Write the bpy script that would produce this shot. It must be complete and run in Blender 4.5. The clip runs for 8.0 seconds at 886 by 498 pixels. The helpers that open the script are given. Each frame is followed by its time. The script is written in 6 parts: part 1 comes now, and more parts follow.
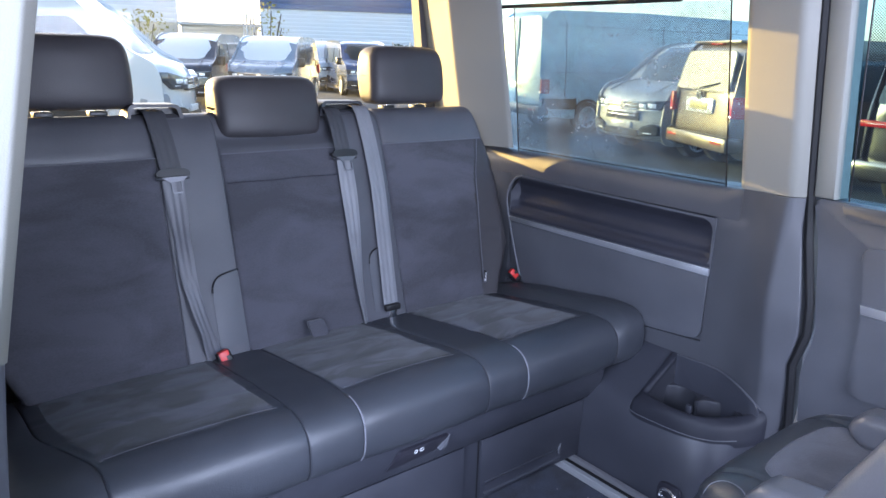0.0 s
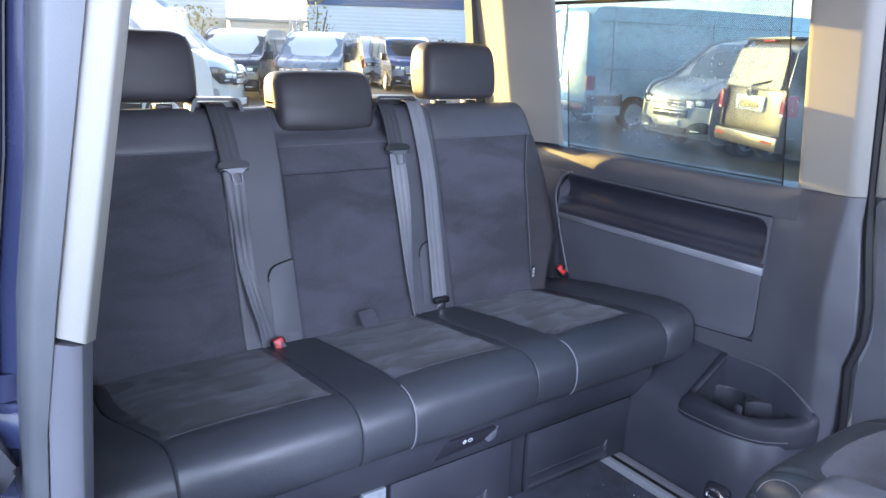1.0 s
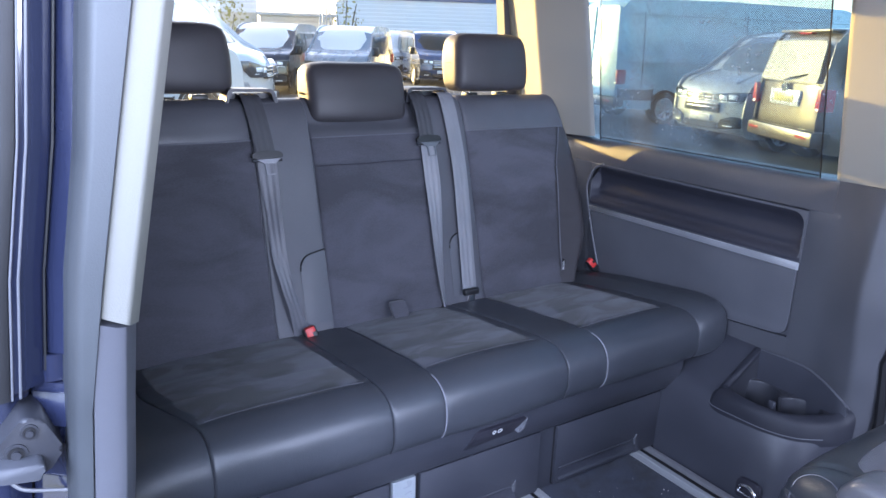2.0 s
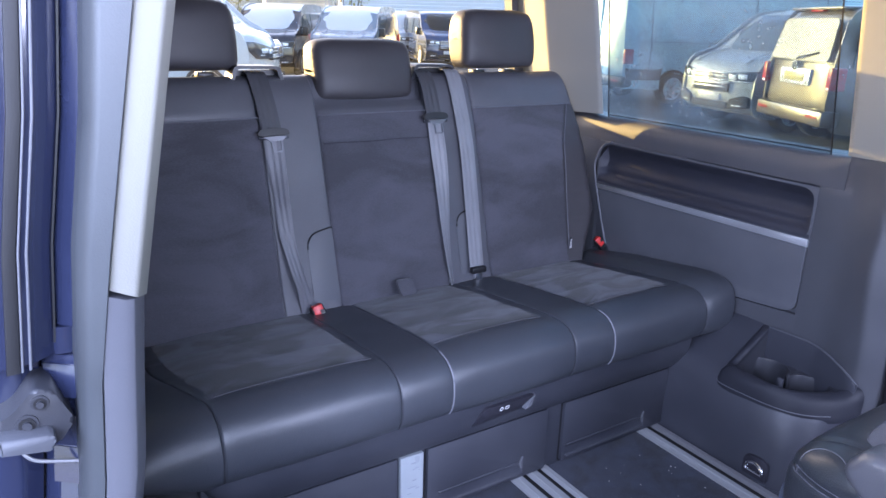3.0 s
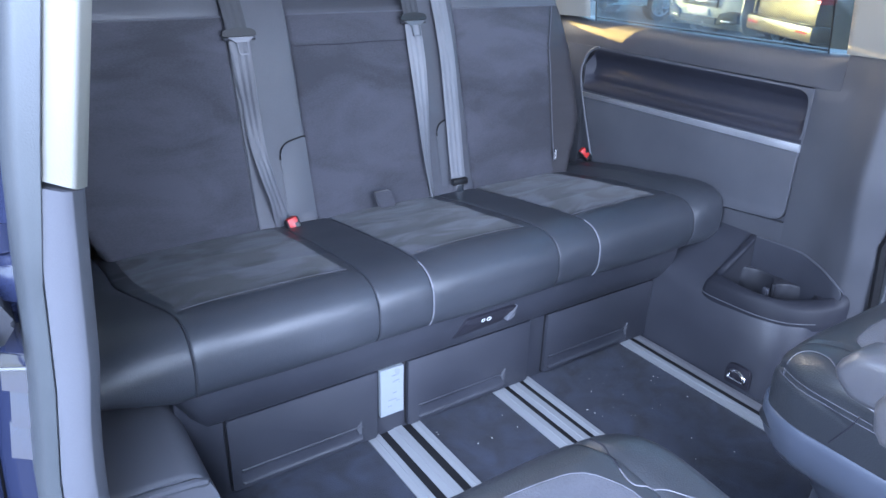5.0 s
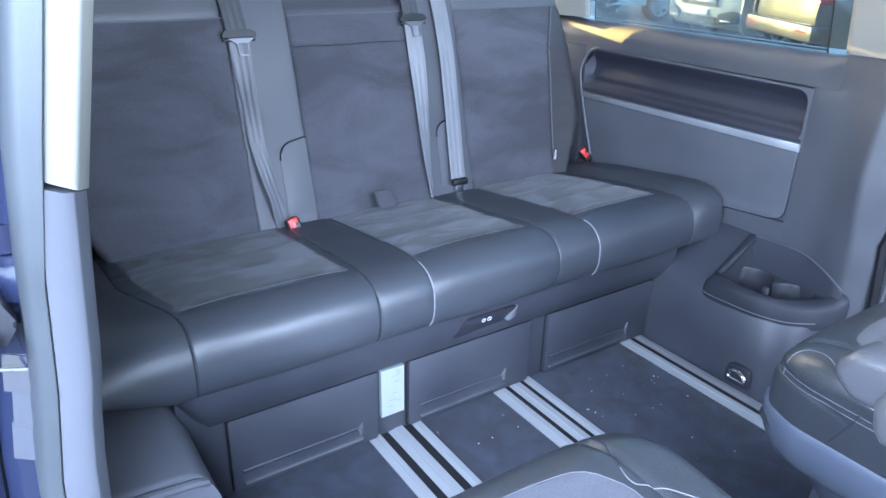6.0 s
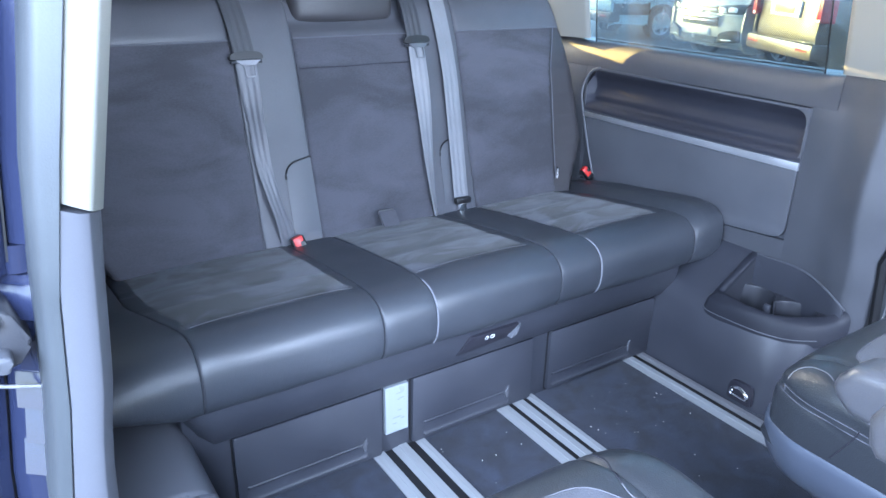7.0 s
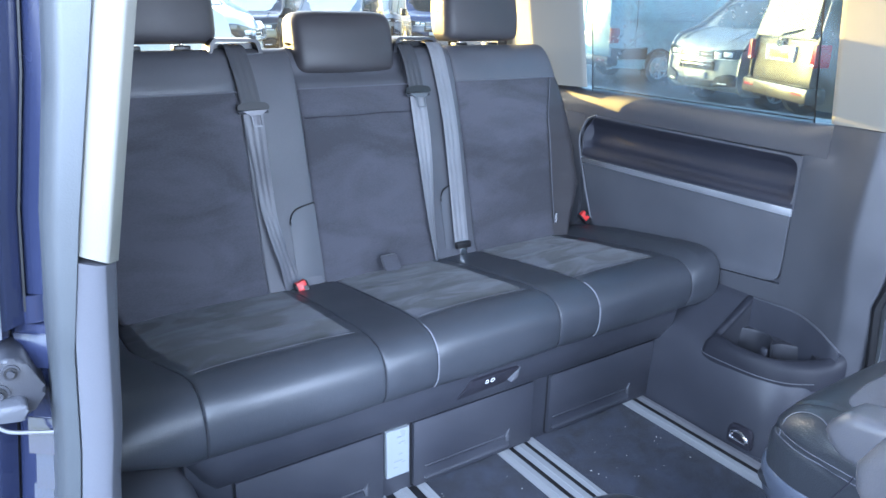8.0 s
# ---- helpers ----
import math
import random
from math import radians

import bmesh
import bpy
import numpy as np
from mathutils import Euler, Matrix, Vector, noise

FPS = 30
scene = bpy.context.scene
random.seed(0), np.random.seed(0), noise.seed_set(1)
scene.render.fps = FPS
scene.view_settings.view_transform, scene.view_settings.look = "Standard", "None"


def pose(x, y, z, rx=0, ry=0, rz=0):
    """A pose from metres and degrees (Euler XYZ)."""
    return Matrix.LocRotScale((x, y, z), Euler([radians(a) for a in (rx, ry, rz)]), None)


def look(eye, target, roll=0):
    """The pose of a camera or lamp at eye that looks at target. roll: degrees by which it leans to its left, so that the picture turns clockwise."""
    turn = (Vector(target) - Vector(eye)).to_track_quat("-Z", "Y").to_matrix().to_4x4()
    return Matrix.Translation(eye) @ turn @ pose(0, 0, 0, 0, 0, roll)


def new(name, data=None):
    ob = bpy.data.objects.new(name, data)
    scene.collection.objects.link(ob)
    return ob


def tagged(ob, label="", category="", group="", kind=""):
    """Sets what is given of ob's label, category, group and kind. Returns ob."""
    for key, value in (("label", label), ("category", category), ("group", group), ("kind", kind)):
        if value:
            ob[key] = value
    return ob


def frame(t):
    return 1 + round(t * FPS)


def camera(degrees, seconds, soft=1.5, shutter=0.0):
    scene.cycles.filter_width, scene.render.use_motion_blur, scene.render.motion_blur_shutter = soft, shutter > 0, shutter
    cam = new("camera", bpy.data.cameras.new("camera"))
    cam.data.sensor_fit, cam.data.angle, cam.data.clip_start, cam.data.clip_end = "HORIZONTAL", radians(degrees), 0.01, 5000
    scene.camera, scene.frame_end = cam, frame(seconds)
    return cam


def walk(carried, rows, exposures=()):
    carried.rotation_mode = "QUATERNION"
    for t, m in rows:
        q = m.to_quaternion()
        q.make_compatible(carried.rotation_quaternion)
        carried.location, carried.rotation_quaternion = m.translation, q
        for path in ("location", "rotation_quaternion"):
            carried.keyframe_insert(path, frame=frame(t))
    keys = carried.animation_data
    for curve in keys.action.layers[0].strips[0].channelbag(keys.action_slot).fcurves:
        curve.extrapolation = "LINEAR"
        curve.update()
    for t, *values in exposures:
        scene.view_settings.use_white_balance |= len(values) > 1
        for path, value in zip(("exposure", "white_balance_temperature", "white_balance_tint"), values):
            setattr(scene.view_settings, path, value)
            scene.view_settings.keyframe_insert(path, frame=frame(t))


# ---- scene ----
from mathutils.bvhtree import BVHTree

cam = camera(64.0, 8.0)
EXPOSURES = [(0, 2.62, 6150, 22), (0.6, 2.71, 6150, 22), (1.5, 2.63, 6080, 22), (2.8, 2.60, 6000, 27), (4.55, 2.93, 6060, 32), (5.0, 3.15, 5890, 18), (5.3, 3.2, 5850, 13), (6.3, 3.44, 5880, 13), (7.4, 3.4, 5880, 13), (8, 3.22, 5880, 13)]
PATH = [
    (0, (-0.898, -1.234, 1.177), (0.313, 0.265, 0.645), 1.8),
    (0.5, (-0.916, -1.233, 1.177), (0.252, 0.299, 0.638), 1.9),
    (1, (-0.936, -1.235, 1.176), (0.184, 0.329, 0.63), 2.0),
    (1.5, (-0.949, -1.234, 1.174), (0.133, 0.354, 0.621), 2.0),
    (2.8, (-0.948, -1.236, 1.157), (0.084, 0.37, 0.561), 1.7),
    (3, (-0.949, -1.234, 1.155), (0.084, 0.366, 0.543), 1.6),
    (3.5, (-0.94, -1.225, 1.141), (0.091, 0.357, 0.483), 1.6),
    (4, (-0.929, -1.215, 1.122), (0.104, 0.343, 0.41), 1.6),
    (4.5, (-0.917, -1.205, 1.106), (0.116, 0.327, 0.34), 1.6),
    (5, (-0.908, -1.198, 1.094), (0.124, 0.313, 0.287), 1.6),
    (6.5, (-0.914, -1.204, 1.096), (0.119, 0.31, 0.295), 1.4),
    (7, (-0.921, -1.213, 1.104), (0.114, 0.319, 0.343), 1.3),
    (7.5, (-0.929, -1.224, 1.114), (0.114, 0.327, 0.404), 1.3),
    (8, (-0.936, -1.237, 1.128), (0.117, 0.332, 0.472), 1.2),
]
walk(cam, [(t, look(eye, target, roll)) for t, eye, target, roll in PATH], EXPOSURES)

# ---- light ----
SUN_DIR = Vector((-1.0, 3.5, 0.43)).normalized()      # towards the sun: low behind the van
world = bpy.data.worlds.new("sky")
scene.world = world
world.use_nodes = True
wn = world.node_tree
sky = wn.nodes.new("ShaderNodeTexSky")
sky.sky_type = "NISHITA"
sky.sun_disc = False
sky.sun_elevation = math.asin(SUN_DIR.z) + 0.16
sky.sun_rotation = math.atan2(SUN_DIR.x, SUN_DIR.y)
sky.air_density, sky.dust_density, sky.ozone_density = 1.0, 2.0, 1.0
wn.links.new(sky.outputs[0], wn.nodes["Background"].inputs[0])
wn.nodes["Background"].inputs[1].default_value = 0.15
sun = new("sun", bpy.data.lights.new("sun", "SUN"))
sun.data.energy, sun.data.angle, sun.data.color = 3.0, radians(0.5), (1.0, 0.685, 0.17)
sun.matrix_world = look(SUN_DIR * 30, (0, 0, 0))

# the sky's light in the open door
door_light = new("door_light", bpy.data.lights.new("door_light", "AREA"))
door_light.data.shape, door_light.data.size, door_light.data.size_y = "RECTANGLE", 2.6, 1.4
door_light.data.energy, door_light.data.color = 41.0, (0.66, 0.80, 1.0)
door_light.matrix_world = look((-2.05, -1.78, 1.80), (0.0, 0.1, 0.6))
# the sky's light in the windscreen
screen_light = new("windscreen_light", bpy.data.lights.new("windscreen_light", "AREA"))
screen_light.data.shape, screen_light.data.size, screen_light.data.size_y = "RECTANGLE", 1.5, 0.62
screen_light.data.energy, screen_light.data.color = 23.0, (0.70, 0.82, 1.0)
screen_light.matrix_world = look((0.0, -2.62, 1.10), (0.05, 0.3, 0.6))

# ---- materials ----
def material(name, colour, rough=0.6, metal=0.0, vary=0.12, scale=8.0, grain=300.0, bump=0.15, rough_vary=0.08,
             coat=0.0, sheen=0.0, spec=0.5, stretch=(1, 1, 1), band=(0.25, 0.75), detail=6, mixing=0.35, swirl=0.0, crinkle=0.0):
    m = bpy.data.materials.new(name)
    m.use_nodes = True
    nt = m.node_tree
    n, l = nt.nodes, nt.links
    b = n["Principled BSDF"]
    tc = n.new("ShaderNodeTexCoord")
    mp = n.new("ShaderNodeMapping")
    mp.inputs["Scale"].default_value = stretch
    l.new(tc.outputs["Object"], mp.inputs[0])
    big = n.new("ShaderNodeTexNoise")
    big.inputs["Scale"].default_value, big.inputs["Detail"].default_value = scale, detail
    big.inputs["Distortion"].default_value = swirl
    l.new(mp.outputs[0], big.inputs[0])
    fine = n.new("ShaderNodeTexNoise")
    fine.inputs["Scale"].default_value, fine.inputs["Detail"].default_value = grain, 3
    l.new(mp.outputs[0], fine.inputs[0])
    mixer = n.new("ShaderNodeMix")
    mixer.data_type = "FLOAT"
    mixer.inputs[0].default_value = mixing
    l.new(big.outputs[0], mixer.inputs[2])
    l.new(fine.outputs[0], mixer.inputs[3])
    ramp = n.new("ShaderNodeMapRange")
    ramp.inputs[1].default_value, ramp.inputs[2].default_value = band
    ramp.inputs[3].default_value, ramp.inputs[4].default_value = 1 - vary, 1 + vary
    l.new(mixer.outputs[0], ramp.inputs[0])
    val = ramp.outputs[0]
    hsv = n.new("ShaderNodeHueSaturation")
    hsv.inputs["Color"].default_value = (*colour, 1)
    l.new(val, hsv.inputs["Value"])
    l.new(hsv.outputs[0], b.inputs["Base Color"])
    rr = n.new("ShaderNodeMapRange")
    rr.inputs[1].default_value, rr.inputs[2].default_value = 0.3, 0.7
    rr.inputs[3].default_value, rr.inputs[4].default_value = max(0.02, rough - rough_vary), min(1, rough + rough_vary)
    l.new(big.outputs[0], rr.inputs[0])
    l.new(rr.outputs[0], b.inputs["Roughness"])
    b.inputs["Metallic"].default_value = metal
    b.inputs["Coat Weight"].default_value = coat
    b.inputs["Coat Roughness"].default_value = 0.08
    b.inputs["Sheen Weight"].default_value = sheen
    b.inputs["Specular IOR Level"].default_value = spec
    if bump:
        bp = n.new("ShaderNodeBump")
        bp.inputs["Strength"].default_value, bp.inputs["Distance"].default_value = bump, 0.002
        l.new(fine.outputs[0], bp.inputs["Height"])
        l.new(bp.outputs[0], b.inputs["Normal"])
        if crinkle:
            soft, bq = n.new("ShaderNodeTexNoise"), n.new("ShaderNodeBump")
            soft.inputs["Scale"].default_value, soft.inputs["Detail"].default_value, soft.inputs["Distortion"].default_value = 26.0, 3, 0.5
            l.new(mp.outputs[0], soft.inputs[0])
            bq.inputs["Strength"].default_value, bq.inputs["Distance"].default_value = crinkle, 0.006
            l.new(soft.outputs[0], bq.inputs["Height"])
            l.new(bq.outputs[0], bp.inputs["Normal"])
    return m


def glass(name, tint, gloss=0.03, least=0.01):
    """Thin window glass: clear, with more gloss the flatter it is seen."""
    m = bpy.data.materials.new(name)
    m.use_nodes = True
    n, l = m.node_tree.nodes, m.node_tree.links
    n.remove(n["Principled BSDF"])
    tr, gl, mx, lw = n.new("ShaderNodeBsdfTransparent"), n.new("ShaderNodeBsdfGlossy"), n.new("ShaderNodeMixShader"), n.new("ShaderNodeLayerWeight")
    tr.inputs[0].default_value = (*tint, 1)
    gl.inputs["Roughness"].default_value = gloss
    pw, mr = n.new("ShaderNodeMath"), n.new("ShaderNodeMapRange")
    pw.operation = "POWER"
    pw.inputs[1].default_value = 5.0
    mr.inputs[3].default_value, mr.inputs[4].default_value = least, 0.45
    l.new(lw.outputs["Facing"], pw.inputs[0]), l.new(pw.outputs[0], mr.inputs[0])
    l.new(mr.outputs[0], mx.inputs[0]), l.new(tr.outputs[0], mx.inputs[1]), l.new(gl.outputs[0], mx.inputs[2])
    l.new(mx.outputs[0], n["Material Output"].inputs[0])
    return m


def dusty_glass(name, tint, dust=0.10):
    """Window glass with a film, thicker here and there, for dried splashes and for haze over the view."""
    m = glass(name, tint)
    n, l = m.node_tree.nodes, m.node_tree.links
    clear = n["Material Output"].inputs[0].links[0].from_socket
    tc = n.new("ShaderNodeTexCoord")
    cloud, specks = n.new("ShaderNodeTexNoise"), n.new("ShaderNodeTexNoise")
    cloud.inputs["Scale"].default_value, cloud.inputs["Detail"].default_value, cloud.inputs["Distortion"].default_value = 5.0, 5, 0.8
    specks.inputs["Scale"].default_value, specks.inputs["Detail"].default_value = 60.0, 3
    l.new(tc.outputs["Object"], cloud.inputs[0]), l.new(tc.outputs["Object"], specks.inputs[0])
    film, spots, total = n.new("ShaderNodeMapRange"), n.new("ShaderNodeMapRange"), n.new("ShaderNodeMath")
    for node, lo, hi, most in ((film, 0.42, 0.72, dust), (spots, 0.62, 0.70, dust * 0.8)):
        node.inputs[1].default_value, node.inputs[2].default_value = lo, hi
        node.inputs[3].default_value, node.inputs[4].default_value = most * 0.07, most
    l.new(cloud.outputs[0], film.inputs[0]), l.new(specks.outputs[0], spots.inputs[0])
    l.new(film.outputs[0], total.inputs[0]), l.new(spots.outputs[0], total.inputs[1])
    through_light, mx = n.new("ShaderNodeBsdfTranslucent"), n.new("ShaderNodeMixShader")
    through_light.inputs[0].default_value = (0.72, 0.74, 0.76, 1)
    l.new(total.outputs[0], mx.inputs[0]), l.new(clear, mx.inputs[1]), l.new(through_light.outputs[0], mx.inputs[2])
    l.new(mx.outputs[0], n["Material Output"].inputs[0])
    return m


def mesh_blind(name, pitch=0.0060, hole=0.28):
    """Perforated cloth of a pull-up blind: round holes in staggered rows."""
    m = bpy.data.materials.new(name)
    m.use_nodes = True
    n, l = m.node_tree.nodes, m.node_tree.links
    b = n["Principled BSDF"]
    b.inputs["Base Color"].default_value, b.inputs["Roughness"].default_value = (0.016, 0.018, 0.020, 1), 0.8
    b.inputs["Specular IOR Level"].default_value = 0.2
    tc, sp = n.new("ShaderNodeTexCoord"), n.new("ShaderNodeSeparateXYZ")
    l.new(tc.outputs["Object"], sp.inputs[0])

    def op(kind, a, c=None):
        o = n.new("ShaderNodeMath")
        o.operation = kind
        for i, v in enumerate((a, c)):
            if v is None:
                continue
            if isinstance(v, (int, float)):
                o.inputs[i].default_value = v
            else:
                l.new(v, o.inputs[i])
        return o.outputs[0]
    w = 2 * math.pi / pitch
    s = op("MULTIPLY", op("COSINE", op("MULTIPLY", op("ADD", sp.outputs[1], sp.outputs[2]), w * 0.5)),
           op("COSINE", op("MULTIPLY", op("SUBTRACT", sp.outputs[1], sp.outputs[2]), w * 0.5)))
    alpha = op("GREATER_THAN", op("ABSOLUTE", s), hole)
    solid = op("SUBTRACT", 1.0, alpha)
    l.new(solid, b.inputs["Alpha"])
    return m


LEATHER = material("black leather", (0.041, 0.045, 0.055), 0.41, 0, 0.15, 5, 420, 0.25, 0.04, spec=0.74, detail=2, crinkle=0.10)
LEATHER_CHAIR = material("glossy black leather", (0.030, 0.033, 0.039), 0.35, 0, 0.16, 6, 420, 0.25, 0.04, spec=0.80, detail=3, crinkle=0.14)
# Lighter than the chair's leather: the armrest's bright sheen is in the colour.
LEATHER_ARM_LIT = material("smooth black leather with sheen in its colour", (0.085, 0.086, 0.098), 0.38, 0, 0.12, 6, 420, 0.2, 0.03, spec=0.8)
LEATHER_HEAD = material("matt black leather", (0.042, 0.039, 0.043), 0.48, 0, 0.18, 7, 420, 0.22, 0.04, spec=0.36)
LEATHER_SOFT = material("worn black leather", (0.074, 0.074, 0.086), 0.46, 0, 0.2, 7, 420, 0.25, 0.08, crinkle=0.10)
SUEDE = material("charcoal suede", (0.033, 0.034, 0.045), 0.9, 0, 0.85, 6.5, 300, 0.35, 0.05, sheen=0.18, stretch=(0.8, 1.35, 1), band=(0.43, 0.60), detail=2.5, mixing=0.12, swirl=1.6)
SUEDE_CHAIR = material("grey suede of the chairs", (0.062, 0.063, 0.078), 0.9, 0, 0.3, 9, 300, 0.35, 0.05, sheen=0.18, detail=3, mixing=0.2, swirl=0.8, band=(0.36, 0.64))
SUEDE_BACK = material("dark suede of the backrest", (0.056, 0.055, 0.067), 0.92, 0, 0.30, 5.5, 260, 0.4, 0.05, sheen=0.18, stretch=(0.65, 1, 1.5), band=(0.38, 0.62), detail=4, mixing=0.22, swirl=0.9, crinkle=0.5)
LEATHER_DARK = material("deep black leather", (0.026, 0.025, 0.034), 0.5, 0, 0.2, 6, 420, 0.2, spec=0.28)
PLASTIC = material("dark grey moulded plastic", (0.084, 0.087, 0.101), 0.44, 0, 0.18, 9, 700, 0.3, 0.08)
PLASTIC_LIGHTER = material("slate plastic", (0.12, 0.123, 0.142), 0.5, 0, 0.12, 5, 700, 0.12, 0.06)
SLATE_TRIM = material("slate pillar plastic", (0.112, 0.114, 0.132), 0.42, 0, 0.14, 5, 700, 0.12, 0.06)
FLAP = material("slate flap plastic", (0.082, 0.084, 0.097), 0.5, 0, 0.12, 5, 700, 0.12, 0.06)
PILLAR_TRIM = material("charcoal pillar plastic", (0.066, 0.068, 0.079), 0.46, 0, 0.16, 7, 700, 0.25, 0.08)
POCKET = material("padded navy-black vinyl", (0.030, 0.031, 0.043), 0.52, 0, 0.2, 6, 420, 0.2, spec=0.38)
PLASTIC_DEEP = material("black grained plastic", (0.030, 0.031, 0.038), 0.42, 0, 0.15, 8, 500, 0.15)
# Darker copy of PLASTIC: low shade on bench base and console in its colour.
PLASTIC_SHADED = material("grained plastic darkened for shade", (0.040, 0.042, 0.054), 0.44, 0, 0.2, 7, 700, 0.3, 0.08)
TRAY = material("black satin plastic", (0.022, 0.023, 0.031), 0.5, 0, 0.15, 7, 700, 0.3, 0.08, spec=0.3)
SEAM_DARK = material("charcoal thread", (0.045, 0.046, 0.056), 0.7, 0, 0.1, 40, 600, 0.2)
PLASTIC_BLACK = material("black plastic", (0.012, 0.012, 0.014), 0.4, 0, 0.15, 8, 500, 0.1)
PALE_TRIM = material("pale grey pillar trim", (0.205, 0.200, 0.180), 0.7, 0, 0.05, 6, 500, 0.2)
HEADLINER = material("pale grey headliner", (0.52, 0.51, 0.50), 0.95, 0, 0.06, 9, 400, 0.3)
CARPET = material("black needle-felt carpet", (0.016, 0.020, 0.036), 0.97, 0, 0.62, 14, 420, 0.9, 0.03, sheen=0.12, detail=5, mixing=0.3, swirl=0.6, band=(0.34, 0.66))
ALU = material("brushed aluminium", (0.37, 0.38, 0.40), 0.40, 0.35, 0.14, 9, 500, 0.1, stretch=(6, 0.3, 1))
STEEL_DULL_SHADED = material("dull aluminium, also for the shaded bar", (0.20, 0.20, 0.215), 0.5, 0.3, 0.15, 9, 500, 0.1, stretch=(6, 0.3, 1))
SILVER = material("silver trim", (0.72, 0.73, 0.78), 0.38, 0.85, 0.05, 9, 500, 0.05)
LOOP_STEEL = material("dull steel", (0.17, 0.17, 0.185), 0.42, 0.9, 0.1, 20, 300, 0.05)
CHROME = material("chromed steel", (0.75, 0.75, 0.78), 0.16, 1.0, 0.05, 20, 300, 0.0)
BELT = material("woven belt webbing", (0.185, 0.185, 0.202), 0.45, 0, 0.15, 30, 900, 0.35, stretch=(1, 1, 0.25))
# Copy of BELT with the first belt's shade put into the colour.
BELT_SHADED = material("grey belt webbing darkened for shade", (0.13, 0.13, 0.145), 0.45, 0, 0.15, 30, 900, 0.35, stretch=(1, 1, 0.25))
BELT_DARK = material("dark belt webbing", (0.045, 0.045, 0.052), 0.6, 0, 0.15, 30, 900, 0.35)
RED = material("red plastic", (0.62, 0.035, 0.03), 0.4, 0, 0.08, 20, 300, 0.05)
PIPING = material("pale grey piping", (0.20, 0.20, 0.23), 0.5, 0, 0.1, 40, 600, 0.2)
PIPING_DULL = material("grey chair piping", (0.125, 0.125, 0.145), 0.5, 0, 0.1, 40, 600, 0.2)
SHELL = material("blue-slate seat shell plastic", (0.080, 0.093, 0.125), 0.38, 0, 0.12, 6, 700, 0.12, 0.06)
STITCH = material("grey stitching", (0.10, 0.10, 0.12), 0.7, 0, 0.1, 40, 600, 0.2)
RUBBER = material("grey rubber seal", (0.047, 0.052, 0.058), 0.44, 0, 0.12, 9, 500, 0.15)
RUBBER_BLACK = material("black rubber seal", (0.008, 0.008, 0.010), 0.6, 0, 0.1, 9, 400, 0.1)
LABEL_PAPER = material("pale label", (0.30, 0.325, 0.35), 0.35, 0, 0.04, 20, 300, 0.0)
INK = material("grey print", (0.22, 0.24, 0.27), 0.5, 0, 0.05, 20, 300, 0.0)
WHITE_INK = material("white print", (0.8, 0.8, 0.82), 0.5, 0, 0.03, 20, 300, 0.0)
BLUE_PAINT = material("dark blue metallic paint", (0.016, 0.020, 0.045), 0.20, 0.0, 0.2, 6, 1500, 0.0, coat=0.7)
DUST = material("pale crumbs", (0.55, 0.53, 0.5), 0.9, 0, 0.1, 40, 300, 0.1)
# Rear film is haze put into the glass; side film mixes splashes and haze.
GLASS_REAR = dusty_glass("lightly smoked glass with a thin haze film", (0.92, 0.94, 0.92), 0.012)
GLASS_TINT = glass("lightly tinted glass", (0.62, 0.80, 0.86))
GLASS_DUSTY = dusty_glass("tinted glass with dried splashes", (0.70, 0.83, 0.86), 0.22)
BLIND = mesh_blind("perforated grey blind cloth")


# ---- builders ----
def thing(name, at=(0, 0, 0), label="", category="", group="", kind=""):
    ob = new(name)
    ob.location = at
    return tagged(ob, label, category, group, kind)


def root_place(ob):
    while ob.parent:
        ob = ob.parent
    return Vector(ob.location)


def mesh_of(name, bm, mats, smooth=40):
    if not isinstance(mats, (list, tuple)):
        mats = [mats]
    me = bpy.data.meshes.new(name)
    bmesh.ops.recalc_face_normals(bm, faces=bm.faces)
    bm.to_mesh(me)
    bm.free()
    for m in mats:
        me.materials.append(m)
    if smooth:
        me.shade_smooth()
        me.set_sharp_from_angle(angle=radians(smooth))
    return me


def part(name, bm, mats, parent, label="", smooth=40):
    d = root_place(parent)
    for v in bm.verts:
        v.co -= d
    ob = new(name, mesh_of(name, bm, mats, smooth))
    ob.parent = parent
    return tagged(ob, label)


def solid(name, bm, mats, label="", category="", group="", kind="", smooth=40):
    ob = new(name, mesh_of(name, bm, mats, smooth))
    return tagged(ob, label, category, group, kind)


def box(bm, x0, x1, y0, y1, z0, z1, bevel=0.0, seg=2):
    r = bmesh.ops.create_cube(bm, size=1)
    for v in r["verts"]:
        v.co = Vector(((x0 + x1) / 2 + v.co.x * (x1 - x0), (y0 + y1) / 2 + v.co.y * (y1 - y0), (z0 + z1) / 2 + v.co.z * (z1 - z0)))
    if bevel:
        es = list({e for v in r["verts"] for e in v.link_edges})
        bmesh.ops.bevel(bm, geom=es, offset=bevel, segments=seg, affect="EDGES", profile=0.5)
    return bm


def round_poly(pts, radii, seg=5):
    """A polygon with rounded corners; radii: one for all, or one for each corner."""
    n, out = len(pts), []
    for i, p in enumerate(pts):
        r = radii[i] if isinstance(radii, (list, tuple)) else radii
        p, a, b = Vector(p), Vector(pts[i - 1]), Vector(pts[(i + 1) % n])
        if r <= 0:
            out.append(p)
            continue
        da, db = (a - p), (b - p)
        r1 = min(r, da.length * 0.48, db.length * 0.48)
        s, e = p + da.normalized() * r1, p + db.normalized() * r1
        for k in range(seg + 1):
            t = k / seg
            out.append((1 - t) ** 2 * s + 2 * t * (1 - t) * p + t * t * e)
    return out


